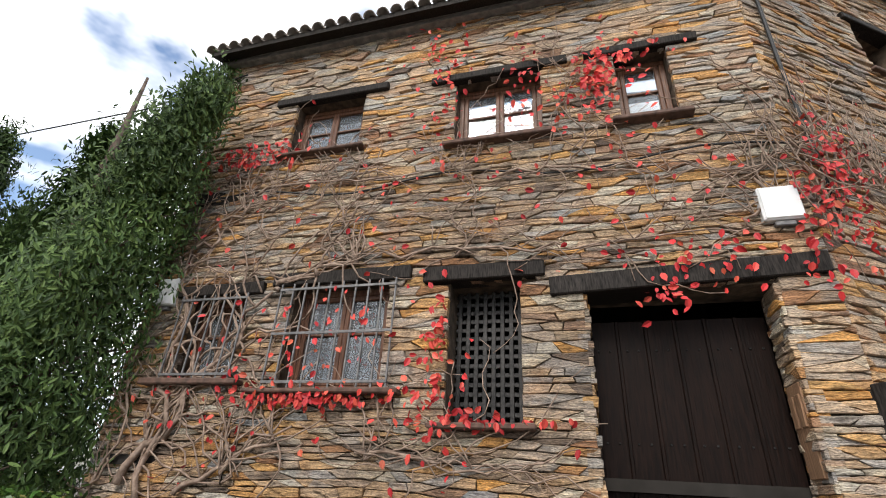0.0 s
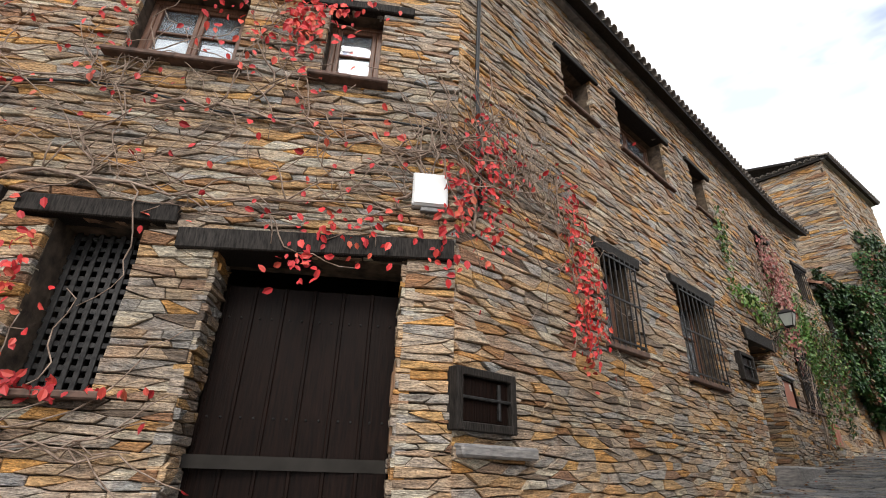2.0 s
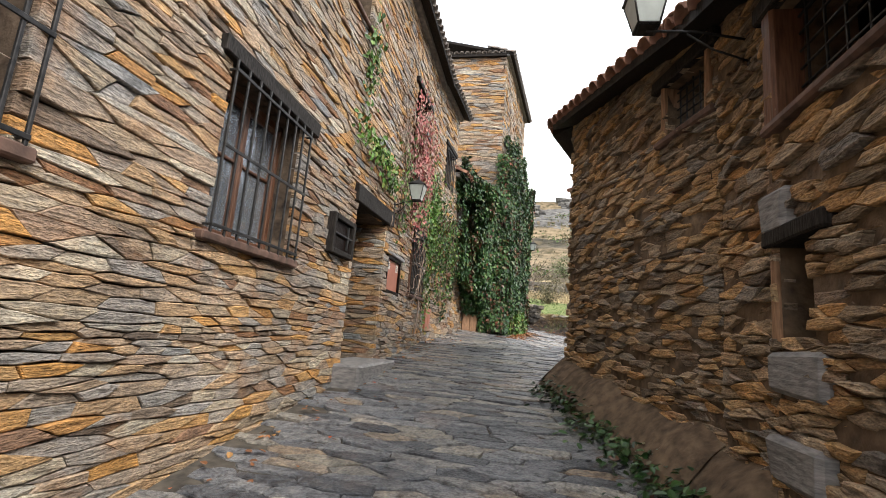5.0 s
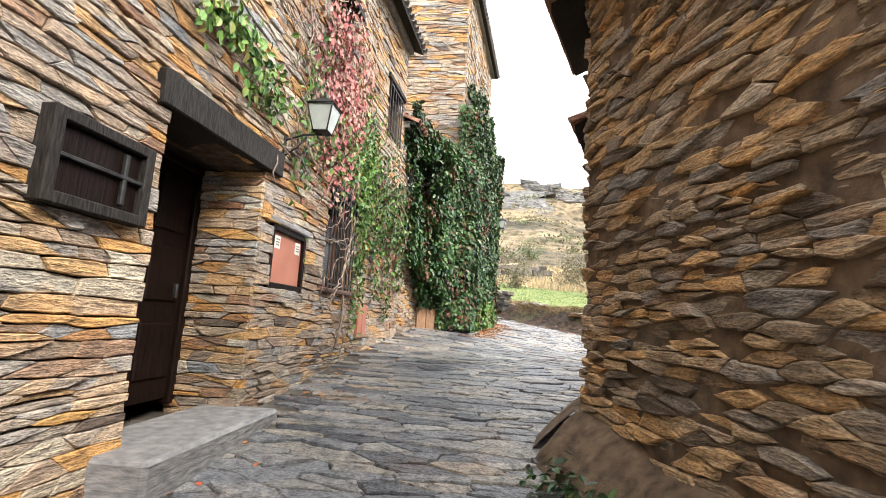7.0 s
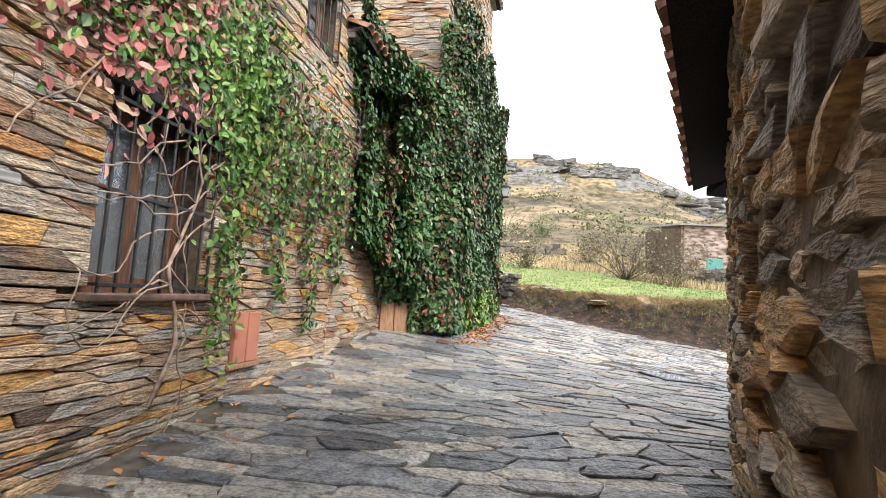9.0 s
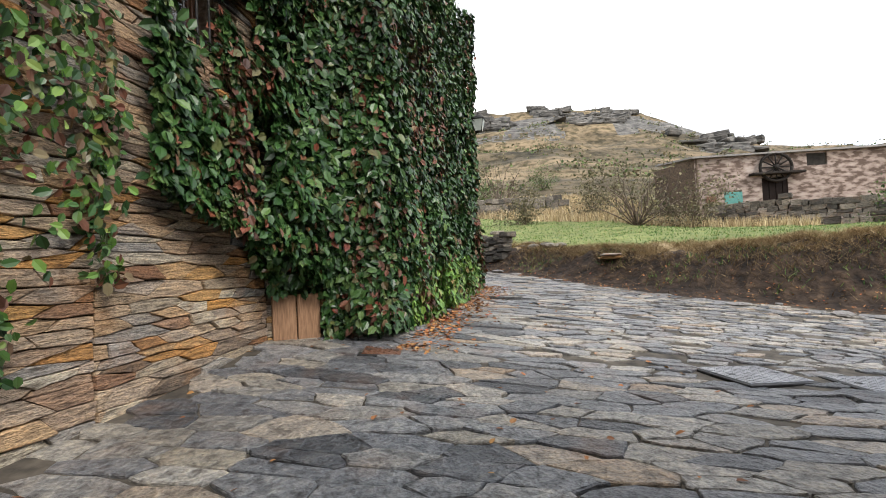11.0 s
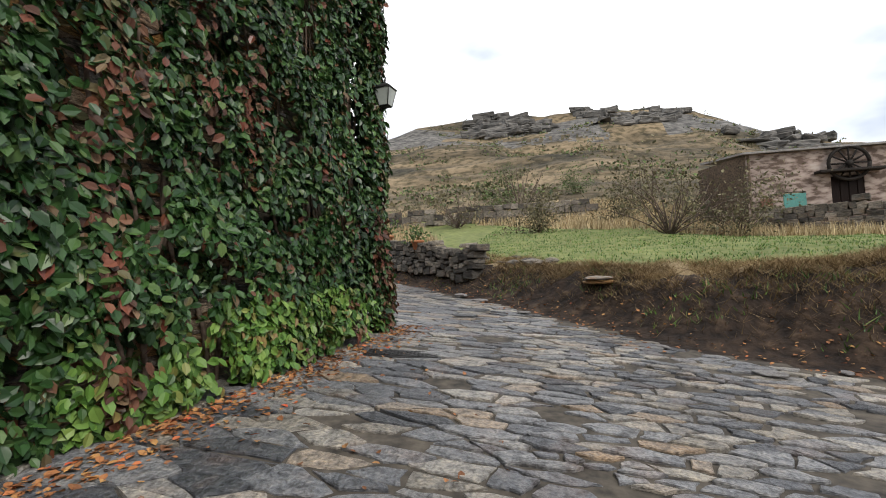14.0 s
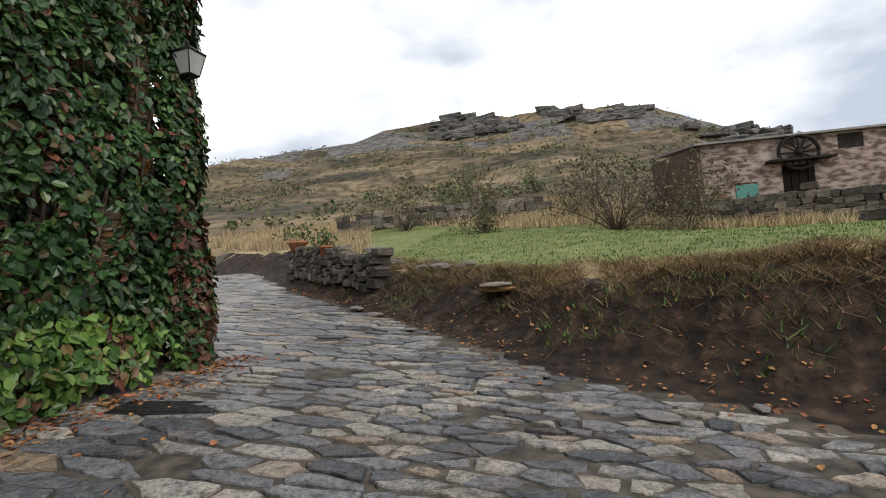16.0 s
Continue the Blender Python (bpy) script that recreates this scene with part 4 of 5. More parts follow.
tubes("end_cable", [([W_FRONT.at(7.0, 6.2, 0.1), W_FRONT.at(8.6, 5.6, 0.3), W_FRONT.at(14, 5.2, 0.6)], 0.012)], M_CABLE, cab)

# neighbour's windows
for w, h, lab in ((RIGHT[0], RIGHT[0].holes[0], "barred window under the eave"), (RIGHT[3], RIGHT[3].holes[0], "small barred window with a timber sill")):
    s0, s1, z0, z1 = h
    t = thing("window_grille", "iron lattice in a " + lab, "grille", w.matrix(s0, z0, -0.12))
    for k in range(6):
        part("upright_bar", box_bm((0.014, 0.014, z1 - z0), ((s1 - s0) * (k + .5) / 6, 0, (z1 - z0) / 2), 0.002), M_IRON, t)
    for k in range(6):
        part("cross_bar", box_bm((s1 - s0, 0.014, 0.014), ((s1 - s0) / 2, 0, (z1 - z0) * (k + .5) / 6), 0.002), M_IRON, t)
    fr = thing("window_frame", "weathered pale timber frame of a small window", "window frame", w.matrix(s0, z0, 0.0))
    pw = 0.14 if w is RIGHT[0] else 0.07
    for x in (-pw / 2, s1 - s0 + pw / 2):
        part("post", box_bm((pw, 0.2, z1 - z0 + 0.1), (x, 0.06, (z1 - z0) / 2), 0.02, 0.012), M_OAK if w is RIGHT[3] else M_WOOD, fr)
    tagged(part("window_sill", box_bm((s1 - s0 + 0.3, 0.36, 0.07), ((s1 - s0) / 2, 0.12, -0.05), 0.02, 0.012), M_SILL, None, "", w.matrix(s0, z0, 0.0)), "thick weathered timber sill", "sill")
    lintel(w, s0 - 0.2, s1 + 0.2, z1, 0.14, label="rough dark timber lintel under the neighbour's eave")
h = RIGHT[0].holes[1]
tagged(part("board", box_bm((0.07, 0.1, 0.6), (0, 0, 0), 0.015, 0.01), M_OAK, None, "", RIGHT[0].matrix(h[1] + 0.05, 1.62, -0.035)), "weathered timber jamb of a small dark opening", "timber")
lintel(RIGHT[0], h[0] - 0.25, h[1] + 0.07, h[3], 0.1, label="reddish timber lintel over a small dark opening")
for z, l in ((0.05, 0.5), (0.58, 0.55), (1.06, 0.55), (2.0, 0.3)):
    q = part("quoin_stone", box_bm((l, 0.4, 0.26), (0, 0.17, 0), 0.03, 0.02), M_SLATE, None, "", RIGHT[0].matrix(4.2 - l / 2 + 0.02, z + 0.1, 0.03))
    tagged(q, "large pale grey quoin stone at the wall's edge", "stone", "quoin stones")


# ---- creeper, ivy and trees ----
def creeper_stems(name, w, roots, label, seed, spread=1.0, zmax=5.0):
    """Woody stems that climb and fork over a wall face."""
    rng = np.random.default_rng(seed)
    lines, tips = [], []
    for s, z, s2, z2, r in roots:
        n = 14
        p = [w.at(s + (s2 - s) * k / n + 0.12 * math.sin(k * 1.1 + s) * spread * (k < n), z + (z2 - z) * k / n + 0.05 * rng.normal(), 0.05 + 0.02 * rng.random()) for k in range(n + 1)]
        lines.append((p, [r * (1 - 0.6 * k / n) for k in range(n + 1)]))
        for _ in range(24):
            k = rng.integers(2, n)
            q, a = p[k].copy(), rng.uniform(-0.6, 3.7)
            pts = [q.copy()]
            for _ in range(int(rng.integers(4, 14))):
                a += rng.normal(0, 0.45)
                q = q + (w.d * math.cos(a) + Vector((0, 0, 1)) * math.sin(a)) * 0.13
                q = q + w.n * (rng.uniform(0.045, 0.09) - (q - w.o).dot(w.n))
                pts.append(q.copy())
            lines.append((pts, [r * 0.35 * (1 - 0.7 * i / len(pts)) + 0.002 for i in range(len(pts))]))
            tips.append(pts[-1])
    t = thing(name, label, "creeper")
    tubes("vine_stem", lines, M_VINE, t, sides=5)
    return t, tips


def leaf_cloud(w, blobs, rng):
    P = []
    for s, z, rs, rz, n in blobs:
        for _ in range(n):
            P.append(w.at(s + rng.normal() * rs, z + rng.normal() * rz, 0.06 + abs(rng.normal()) * 0.06))
    return P


rng = np.random.default_rng(11)
roots = [(6.9, 0.3, 5.6, 2.4, 0.045), (5.6, 2.4, 4.4, 2.75, 0.035), (6.6, 0.1, 6.9, 2.9, 0.035), (6.9, 2.9, 6.2, 3.9, 0.025), (6.2, 3.9, 3.0, 3.75, 0.02), (4.4, 2.75, 0.4, 2.7, 0.018),
         (3.0, 3.75, 0.2, 3.3, 0.018), (6.2, 0.2, 5.0, 0.9, 0.03), (7.2, 0.0, 7.3, 3.4, 0.02), (5.0, 2.7, 4.8, 4.3, 0.015), (2.0, 3.7, 2.2, 5.9, 0.012), (0.5, 2.7, 0.1, 4.0, 0.02), (4.4, 0.7, 2.6, 0.5, 0.02), (3.4, 2.7, 3.2, 4.2, 0.012), (5.8, 2.4, 6.0, 4.2, 0.014)]
cr1, tips = creeper_stems("creeper", W_FRONT, roots, "nearly bare climbing creeper with red autumn leaves on the front wall", 5)
blobs = [(0.05, 2.75, 0.12, 0.35, 60), (0.9, 2.45, 0.5, 0.12, 60), (1.35, 2.1, 0.12, 0.12, 30), (6.4, 4.45, 0.35, 0.12, 130), (1.75, 4.85, 0.12, 0.3, 110), (1.5, 5.2, 0.25, 0.15, 60), (2.6, 5.2, 0.1, 0.3, 30), (2.0, 4.6, 0.5, 0.25, 50),
         (3.56, 1.75, 0.06, 0.25, 45), (3.5, 1.0, 0.2, 0.25, 50), (4.6, 1.7, 0.5, 0.35, 60), (4.8, 1.15, 0.5, 0.04, 150), (3.1, 0.95, 0.35, 0.03, 60), (5.8, 1.2, 0.6, 0.3, 60), (3.6, 4.9, 0.15, 0.5, 40), (3.8, 5.9, 0.3, 0.4, 40), (2.5, 3.6, 1.8, 0.3, 60)]
P = leaf_cloud(W_FRONT, blobs, rng) + [t for t in tips if rng.random() < 0.35]
put("red_leaves", leaves_mesh("red_leaves", P, [W_FRONT.n] * len(P), 0.06, M_RED), cr1, "crimson leaves")
lane_roots = [(0.1, 2.6, 0.45, 4.3, 0.02), (0.4, 3.4, 1.6, 3.3, 0.015), (1.6, 3.9, 2.1, 1.7, 0.012), (0.3, 3.0, 1.2, 3.9, 0.012)]
cr2, tips = creeper_stems("creeper", W_LANE, lane_roots, "crimson creeper hanging round the house corner", 6, 0.5)
blobs = [(0.3, 3.2, 0.22, 0.5, 210), (0.8, 3.6, 0.3, 0.2, 40), (1.85, 3.3, 0.14, 0.4, 110), (2.1, 2.6, 0.12, 0.4, 130), (2.0, 1.95, 0.14, 0.25, 120)]
P = leaf_cloud(W_LANE, blobs, rng)
put("red_leaves", leaves_mesh("red_leaves", P, [W_LANE.n] * len(P), 0.054, M_RED), cr2, "crimson leaves")

# faded creeper and hanging strands between doorway and ivy
lr = [(10.0, 3.2, 10.8, 5.6, 0.03), (11.0, 3.6, 12.5, 4.6, 0.025), (11.9, 1.2, 12.2, 4.2, 0.02), (10.4, 3.4, 9.6, 5.9, 0.015)]
cr3, _ = creeper_stems("creeper", W_LANE, lr, "tangled creeper turning pink and green over the doorway wall", 8)
blobs = [(10.9, 4.9, 0.35, 0.65, 1100), (11.4, 4.2, 0.4, 0.45, 700), (11.9, 5.3, 0.3, 0.5, 300)]
P = leaf_cloud(W_LANE, blobs, rng)
put("pink_leaves", leaves_mesh("pink_leaves", P, [W_LANE.n] * len(P), 0.065, M_PINK), cr3, "faded pink leaves")
blobs = [(11.6, 4.0, 0.5, 0.25, 700), (12.7, 3.6, 0.25, 0.45, 600), (12.6, 2.4, 0.12, 0.5, 260), (12.8, 4.3, 0.4, 0.5, 700), (10.2, 4.0, 0.25, 0.5, 250), (8.4, 4.0, 0.45, 0.1, 300), (9.0, 3.75, 0.25, 0.12, 150), (7.7, 5.1, 0.12, 0.45, 200)]
P = leaf_cloud(W_LANE, blobs, rng)
put("green_leaves", leaves_mesh("green_leaves", P, [W_LANE.n] * len(P), 0.065, M_IVY_L), cr3, "yellow-green leaves")
P = []
for s, z0, z1 in ((0.6, 3.6, 1.9), (1.3, 3.3, 1.6), (2.2, 3.5, 2.2)):
    for k in range(240):
        z = rng.uniform(z1, z0)
        P.append(W_LANE2.at(min(s, 2.1) + 0.07 * math.sin(z * 4) + rng.normal() * 0.06, z, 0.08 + abs(rng.normal()) * 0.05))
for _ in range(1700):
    P.append(W_LANE2.at(rng.uniform(0, 2.2), 3.7 + rng.normal() * 0.55, 0.1 + abs(rng.normal()) * 0.12))
put("hanging_leaves", leaves_mesh("hanging_leaves", P, [W_LANE.n] * len(P), 0.065, [M_IVY, M_IVY_L, M_IVY_B], rng.choice(3, len(P), p=[0.4, 0.42, 0.18])), cr3)

# the great ivy over the tower side
ivy = thing("ivy", "dense glossy ivy mantling the tower wall, browned in streaks", "ivy")
def ivy_leaves(w, s_rng, z_rng, n, bulge, dens):
    P, N, ids = [], [], []
    while len(P) < n:
        s, z = rng.uniform(*s_rng), rng.uniform(*z_rng)
        if not dens(s, z):
            continue
        q = 0.5 + 0.5 * noise.noise(Vector((s * 1.3, z * 1.0, 4)))
        o = bulge(s, z) * (0.45 + 0.75 * q)
        gap = noise.noise(Vector((s * 1.7 + 9, z * 1.7, 1)))
        if gap < -0.16 and rng.random() < 0.9:
            o *= 0.12
        P.append(w.at(s, z, o * rng.uniform(0.8, 1.05) + rng.normal() * 0.03))
        N.append(w.n + Vector((0, 0, 0.35)))
        streak = noise.noise(Vector((s * 2.2, z * 0.35, 8)))
        ids.append(2 if streak > 0.32 and rng.random() < 0.5 else (1 if w is W_TOWER_E and s > 0.8 and noise.noise(Vector((s * 0.6, z * 0.6, 2))) * 0.7 + (2.5 - z) * 0.35 > 0.0 else 0))
    return P, N, ids
base_e = lambda s: road_z(W_TOWER_E.at(s, 0).x, W_TOWER_E.at(s, 0).y)
b1 = lambda s, z: (0.64 - 0.03 * (z - 1.2)) * min(1.0, 0.5 + 0.4 * s + 0.3 * max(z - 1.9, 0))
d1 = lambda s, z: z > base_e(s) + 0.02 and z < 8.6 - 0.45 * max(0, 1.5 - s) + 0.5 * math.sin(s * 2)
P5, N5, i5 = ivy_leaves(W_HATCH, (0, 1.1), (1.1, 6.4), 8000, lambda s, z: 0.2 + 0.4 * min(max(z - 1.9, 0), 1.0), lambda s, z: z > 1.98 or s > 0.68)
P, N, ids = ivy_leaves(W_TOWER_E, (0, 5.6), (0.9, 9.2), 30000, b1, d1)
P2, N2, i2 = ivy_leaves(W_LANE3, (0.35, 2.3), (1.9, 6.3), 12000, lambda s, z: 0.3 + 0.55 * min(max(s - 0.7, 0), 1.0), lambda s, z: z > 2.75 - (s - 0.9) * 0.45 and not (0.5 < s < 1.4 and 4.4 < z < 5.5))
P4, N4, i4 = ivy_leaves(W_LANE3, (0, 2.3), (5.6, 6.6), 2600, lambda s, z: 0.35, lambda s, z: True)
P3, N3, i3 = ivy_leaves(W_TOWER_N, (0, 1.2), (1.2, 8.0), 5000, lambda s, z: 0.35, lambda s, z: True)
# the near corner of the mantle
for _ in range(5000):
    a, z = rng.uniform(-1.7, 0.3), rng.uniform(1.5, 7.6)
    d = W_TOWER_E.n * math.cos(a) + W_TOWER_E.d * math.sin(a)
    P.append(W_TOWER_E.at(0.25, z) + d * (0.42 + 0.22 * noise.noise(Vector((a, z, 5))) + rng.normal() * 0.04)); N.append(d + Vector((0, 0, 0.3)))
    ids.append(0 if rng.random() < 0.88 else 2)
# rounded shoulder where the mantle turns the corner
for _ in range(7000):
    a, z = rng.uniform(-0.4, 1.9), rng.uniform(1.45, 8.2)
    d = W_TOWER_E.n * math.cos(a) + W_TOWER_E.d * math.sin(a)
    o = 0.6 * (0.6 + 0.5 * (0.5 + 0.5 * noise.noise(Vector((a * 1.2, z, 3)))))
    P.append(W_TOWER_E.at(5.5, z) + d * (o + rng.normal() * 0.03)); N.append(d + Vector((0, 0, 0.3)))
    ids.append(2 if (z < 3.6 and rng.random() < 0.55) or rng.random() < 0.12 else 0)
put("foliage", leaves_mesh("foliage", P + P2 + P3 + P4 + P5, N + N2 + N3 + N4 + N5, 0.088, [M_IVY, M_IVY_L, M_IVY_B], np.array(ids + i2 + i3 + i4 + i5)), ivy)
lines = []
for k in range(26):
    s = rng.uniform(0.2, 5.5)
    p = [W_TOWER_E.at(s + 0.15 * math.sin(q * 1.3 + k), base_e(s) + q * 0.6, 0.06 + 0.03 * (q % 2)) for q in range(11)]
    lines.append((p, [0.03 - 0.002 * q for q in range(11)]))
tubes("vine_stem", lines, M_VINE, ivy, sides=5)


def cypress(name, at, height, radius, n, label, lean=(0, 0), seed=1, peaks=((0, 0, 1.0),)):
    r = np.random.default_rng(seed)
    t = thing(name, label, "tree", Matrix.Translation(at))
    tubes("trunk", [([(0, 0, -0.3), (0.03, 0.02, height * .3), (lean[0] * .5, lean[1] * .5, height * .7), (lean[0], lean[1], height * 0.95)], [0.16, 0.13, 0.08, 0.02])], M_BARK, t, sides=8)
    limbs, P, N = [], [], []
    clumps = []
    for px, py, ph in peaks:
        for _ in range(int(130 * ph)):
            z = height * ph * r.uniform(0.03, 0.98)
            f = z / (height * ph)
            rad = radius * (0.45 + 0.6 * ph) * min(1.0, 1.25 * (1 - f) ** 0.8) * (0.45 + 0.55 * r.random())
            a = r.uniform(0, 2 * math.pi)
            c = Vector((px * f + rad * math.cos(a) * 0.85, py * f + rad * math.sin(a) * 0.85, z))
            clumps.append((c, 0.2 + 0.28 * (1 - f)))
            if r.random() < 0.35:
                limbs.append(([(px * f * .6, py * f * .6, max(z - 0.4, 0)), tuple(c * 0.5 + Vector((px * f * .3, py * f * .3, z * 0.5 - 0.1))), tuple(c)], [0.03, 0.02, 0.008]))
    m = n // len(clumps)
    for c, cs in clumps:
        q = r.normal(0, 1, (m, 3)) * (cs * 0.55, cs * 0.55, cs * 0.9)
        for v in q:
            P.append((c.x + v[0], c.y + v[1], max(c.z + v[2], 0.03)))
            o = Vector((c.x + v[0], c.y + v[1], 0.25))
            N.append((o.x + v[0], o.y + v[1], 0.3 + v[2]))
    tubes("branchwork", limbs, M_BARK, t, sides=5)
    N = np.array(N); N /= np.linalg.norm(N, axis=1)[:, None] + 1e-6
    put("crown", leaves_mesh("crown", P, N, 0.034, M_CYPRESS, None, 3.0, -0.7), t)
    return t


def bough():
    t = thing("conifer_bough", "dark drooping conifer bough reaching over the hedge", "branch")
    o = W_FRONT.at(9.2, 4.9, 2.6)
    lines, P = [], []
    for k in range(4):
        a = o + Vector((-1.6, -1.9, 0.1 * k))
        b = o + Vector((0.12 * k - 0.3, 0.1, 0.35 - 0.2 * k))
        pts = [a + (b - a) * (q / 6) + Vector((0, 0, 0.12 * math.sin(q * 0.6))) for q in range(7)]
        lines.append((pts, [0.03 - 0.004 * q for q in range(7)]))
        for q in range(520):
            f = rng.uniform(0.25, 1.0)
            P.append(a + (b - a) * f + Vector((rng.normal() * 0.07, rng.normal() * 0.07, 0.12 * math.sin(f * 3.6) + rng.normal() * 0.07)))
    tubes("branchwork", lines, M_BARK, t, sides=5)
    put("foliage", leaves_mesh("foliage", P, rng.normal(0, 1, (len(P), 3)), 0.04, M_CYPRESS, None, 3.0, 0.3), t)


bough()


def fpos(s, out):
    p = W_FRONT.at(s, 0, out)
    return (p.x, p.y, ground_z(p.x, p.y))
cypress("cypress", fpos(8.9, 0.3), 8.3, 1.35, 90000, "tall dark green cypress close against the house wall", seed=2, peaks=((0.5, 1.5, 1.0), (1.6, 1.5, 0.84), (-0.3, -0.2, 0.82), (-1.0, -1.2, 0.66)))
cypress("cypress", fpos(11.0, 0.7), 7.0, 1.4, 60000, "dark green cypress in the hedge row", seed=3, peaks=((0, 0, 1.0), (-0.6, -0.6, 0.8)))
cypress("cypress", fpos(9.3, 1.7), 3.8, 1.2, 40000, "low dark cypress hedge beside the raised bed", seed=4, peaks=((0, 0, 1.0), (-.5, -.7, .9)))
bed = part("raised_bed", box_bm((1.9, 1.1, 1.5), (0, 0, 0), 0.05, 0.03), M_SLATE, None, "", W_FRONT.matrix(7.8, -0.7, 0.6))
tagged(bed, "low slate raised bed at the wall's foot", "planter")
P = [W_FRONT.at(7.7 + rng.normal() * 0.4, 0.07 + abs(rng.normal()) * 0.06, 0.7 + rng.normal() * 0.2) for _ in range(700)]
grc = thing("ground_cover", "bright green ground cover in the raised bed", "plant", Matrix.Translation(W_FRONT.at(7.8, 0.05, 0.6)))
gl = put("foliage", leaves_mesh("foliage", [p - W_FRONT.at(7.8, 0.05, 0.6) for p in P], [(0, 0, 1)] * len(P), 0.06, M_IVY_L), grc)


def bush(name, x, y, size, n, mat, label, group="", bare=False, leaf=0.08):
    t = thing(name, label, "bush" if not bare else "tree", Matrix.Translation((x, y, ground_z(x, y) - 0.05)), group)
    limbs = []
    ends = []
    for _ in range(14 if not bare else 30):
        a, e = rng.uniform(0, 6.28), rng.uniform(0.5, 1.4)
        q = Vector((0, 0, 0)); pts = [q.copy()]
        d = Vector((math.cos(a) * math.cos(e), math.sin(a) * math.cos(e), math.sin(e)))
        for _ in range(4):
            d = (d + Vector(rng.normal(0, 0.25, 3))).normalized()
            q = q + d * size * 0.25
            q.z = max(q.z, 0.02)
            pts.append(q.copy()); ends.append(q.copy())
        limbs.append((pts, [size * 0.009 * (1 - 0.2 * k) for k in range(5)]))
    tubes("branchwork", limbs, M_BARK, t, sides=4)
    P = []
    for _ in range(n):
        c = ends[rng.integers(len(ends))]
        v = rng.normal(0, size * 0.13, 3)
        P.append((c.x + v[0], c.y + v[1], max(c.z + v[2], 0.02)))
    put("foliage", leaves_mesh("foliage", P, rng.normal(0, 1, (n, 3)) + (0, 0, 0.6), leaf, mat, None, 1.5, 0.1), t)
    return t


for x, y, sz, n, m, lab in ((13.5, 44, 3.2, 900, M_SCRUB, "bare grey-brown thorn bush on the slope"), (9, 49, 2.4, 700, M_SCRUB, "leafless hazel bush on the slope"), (4, 46, 2.2, 700, M_SCRUB, "leafless shrub in dry grass"),
                            (0, 60, 2.6, 800, M_BUSH, "olive-green shrub on the terrace"), (7, 72, 3, 700, M_BUSH, "round green shrub high on the hill"), (-8, 62, 2.5, 700, M_SCRUB, "brown shrub on the terrace"), (11, 58, 3.2, 900, M_SCRUB, "grey leafless thicket on the terrace"),
                            (16, 62, 3.5, 900, M_SCRUB, "grey leafless thicket on the terrace"), (23, 40.5, 2.4, 1500, M_BUSH, "grey-green bush in front of the barn"), (26, 41, 2.6, 1500, M_BUSH, "grey-green bush in front of the barn"), (-3, 90, 3.5, 700, M_BUSH, "dark green shrub on the hilltop slope")):
    bush("bush", x, y, sz, n * 2, m, lab, "hillside shrubs", leaf=0.1)
for x, y, sz in ((10.2, 43, 4.2), (2, 58, 5.0), (-2, 52, 3.2), (15, 55, 4.0)):
    bush("bare_tree", x, y, sz, 350, M_SCRUB, "small leafless tree on the terraced slope", "bare trees", True, 0.14)
# scattered scrub of the far hill
P = []
for _ in range(2600):
    a, r = radians(rng.uniform(-48, 42)), rng.uniform(48, 150)
    x, y = 6.7 + r * math.sin(a), 20.6 + r * math.cos(a)
    if noise.noise(Vector((x * 0.06, y * 0.05, 2))) < -0.05:
        continue
    z, s = ground_z(x, y), rng.uniform(0.3, 1.0)
    for _ in range(9):
        v = rng.normal(0, 1, 3) * (s, s, s * 0.4)
        P.append((x + v[0], y + v[1], z + abs(v[2])))
sc = put("scrub", leaves_mesh("scrub", P, rng.normal(0, 1, (len(P), 3)) + (0, -0.6, 0.6), 0.42, [M_SCRUB, M_BUSH], rng.choice(2, len(P), p=[0.7, 0.3]), 1.2, 0))
tagged(sc, "brown and olive scrub scattered over the hillside", "scrub", kind="stuff")


# ---- grass, straw and litter ----
def blades(name, pts, h, mat, label, lean=0.35, width=0.012):
    V, F = [], []
    for x, y, z in pts:
        a, l = rng.uniform(0, 6.28), h * rng.uniform(0.5, 1.3)
        dx, dy = math.cos(a) * width, math.sin(a) * width
        lx, ly = rng.normal(0, lean, 2) * l
        o = len(V)
        V += [(x - dx, y - dy, z - 0.02), (x + dx, y + dy, z - 0.02), (x + lx, y + ly, z + l)]
        F.append((o, o + 1, o + 2))
    return tagged(put(name, mesh_of(name, V, F, mat)), label, "grass", kind="stuff")


bank = []
while len(bank) < 55000:
    x = rng.uniform(-3, 17)
    d = abs(rng.normal(1.75, 0.5))
    y = interp(x, BX, BY) + d / 0.72
    if noise.noise(Vector((x * 1.4, y * 1.4, 0))) > -0.25:
        bank.append((x, y, ground_z(x, y)))
blades("bank_straw", bank, 0.13, M_THATCH, "dead straw tufts hanging over the earth bank", 1.5, 0.008)
crest, weeds = [], []
while len(crest) < 14000:
    x = rng.uniform(-3, 17)
    y = interp(x, BX, BY) + abs(rng.normal(2.2, 0.35)) / 0.72
    crest.append((x, y, ground_z(x, y)))
blades("crest_straw", crest, 0.11, M_STRAW, "pale straw fringe along the bank's crest", 0.8, 0.006)
while len(weeds) < 1400:
    x = rng.uniform(1, 14)
    y = interp(x, BX, BY) + rng.uniform(0.3, 2.6) / 0.72
    if noise.noise(Vector((x * 0.9, y * 0.9, 12))) > 0.12:
        weeds.append((x, y, ground_z(x, y)))
blades("bank_weeds", weeds, 0.12, M_IVY_L, "green weeds scattered over the earth bank", 0.7, 0.014)
mead = []
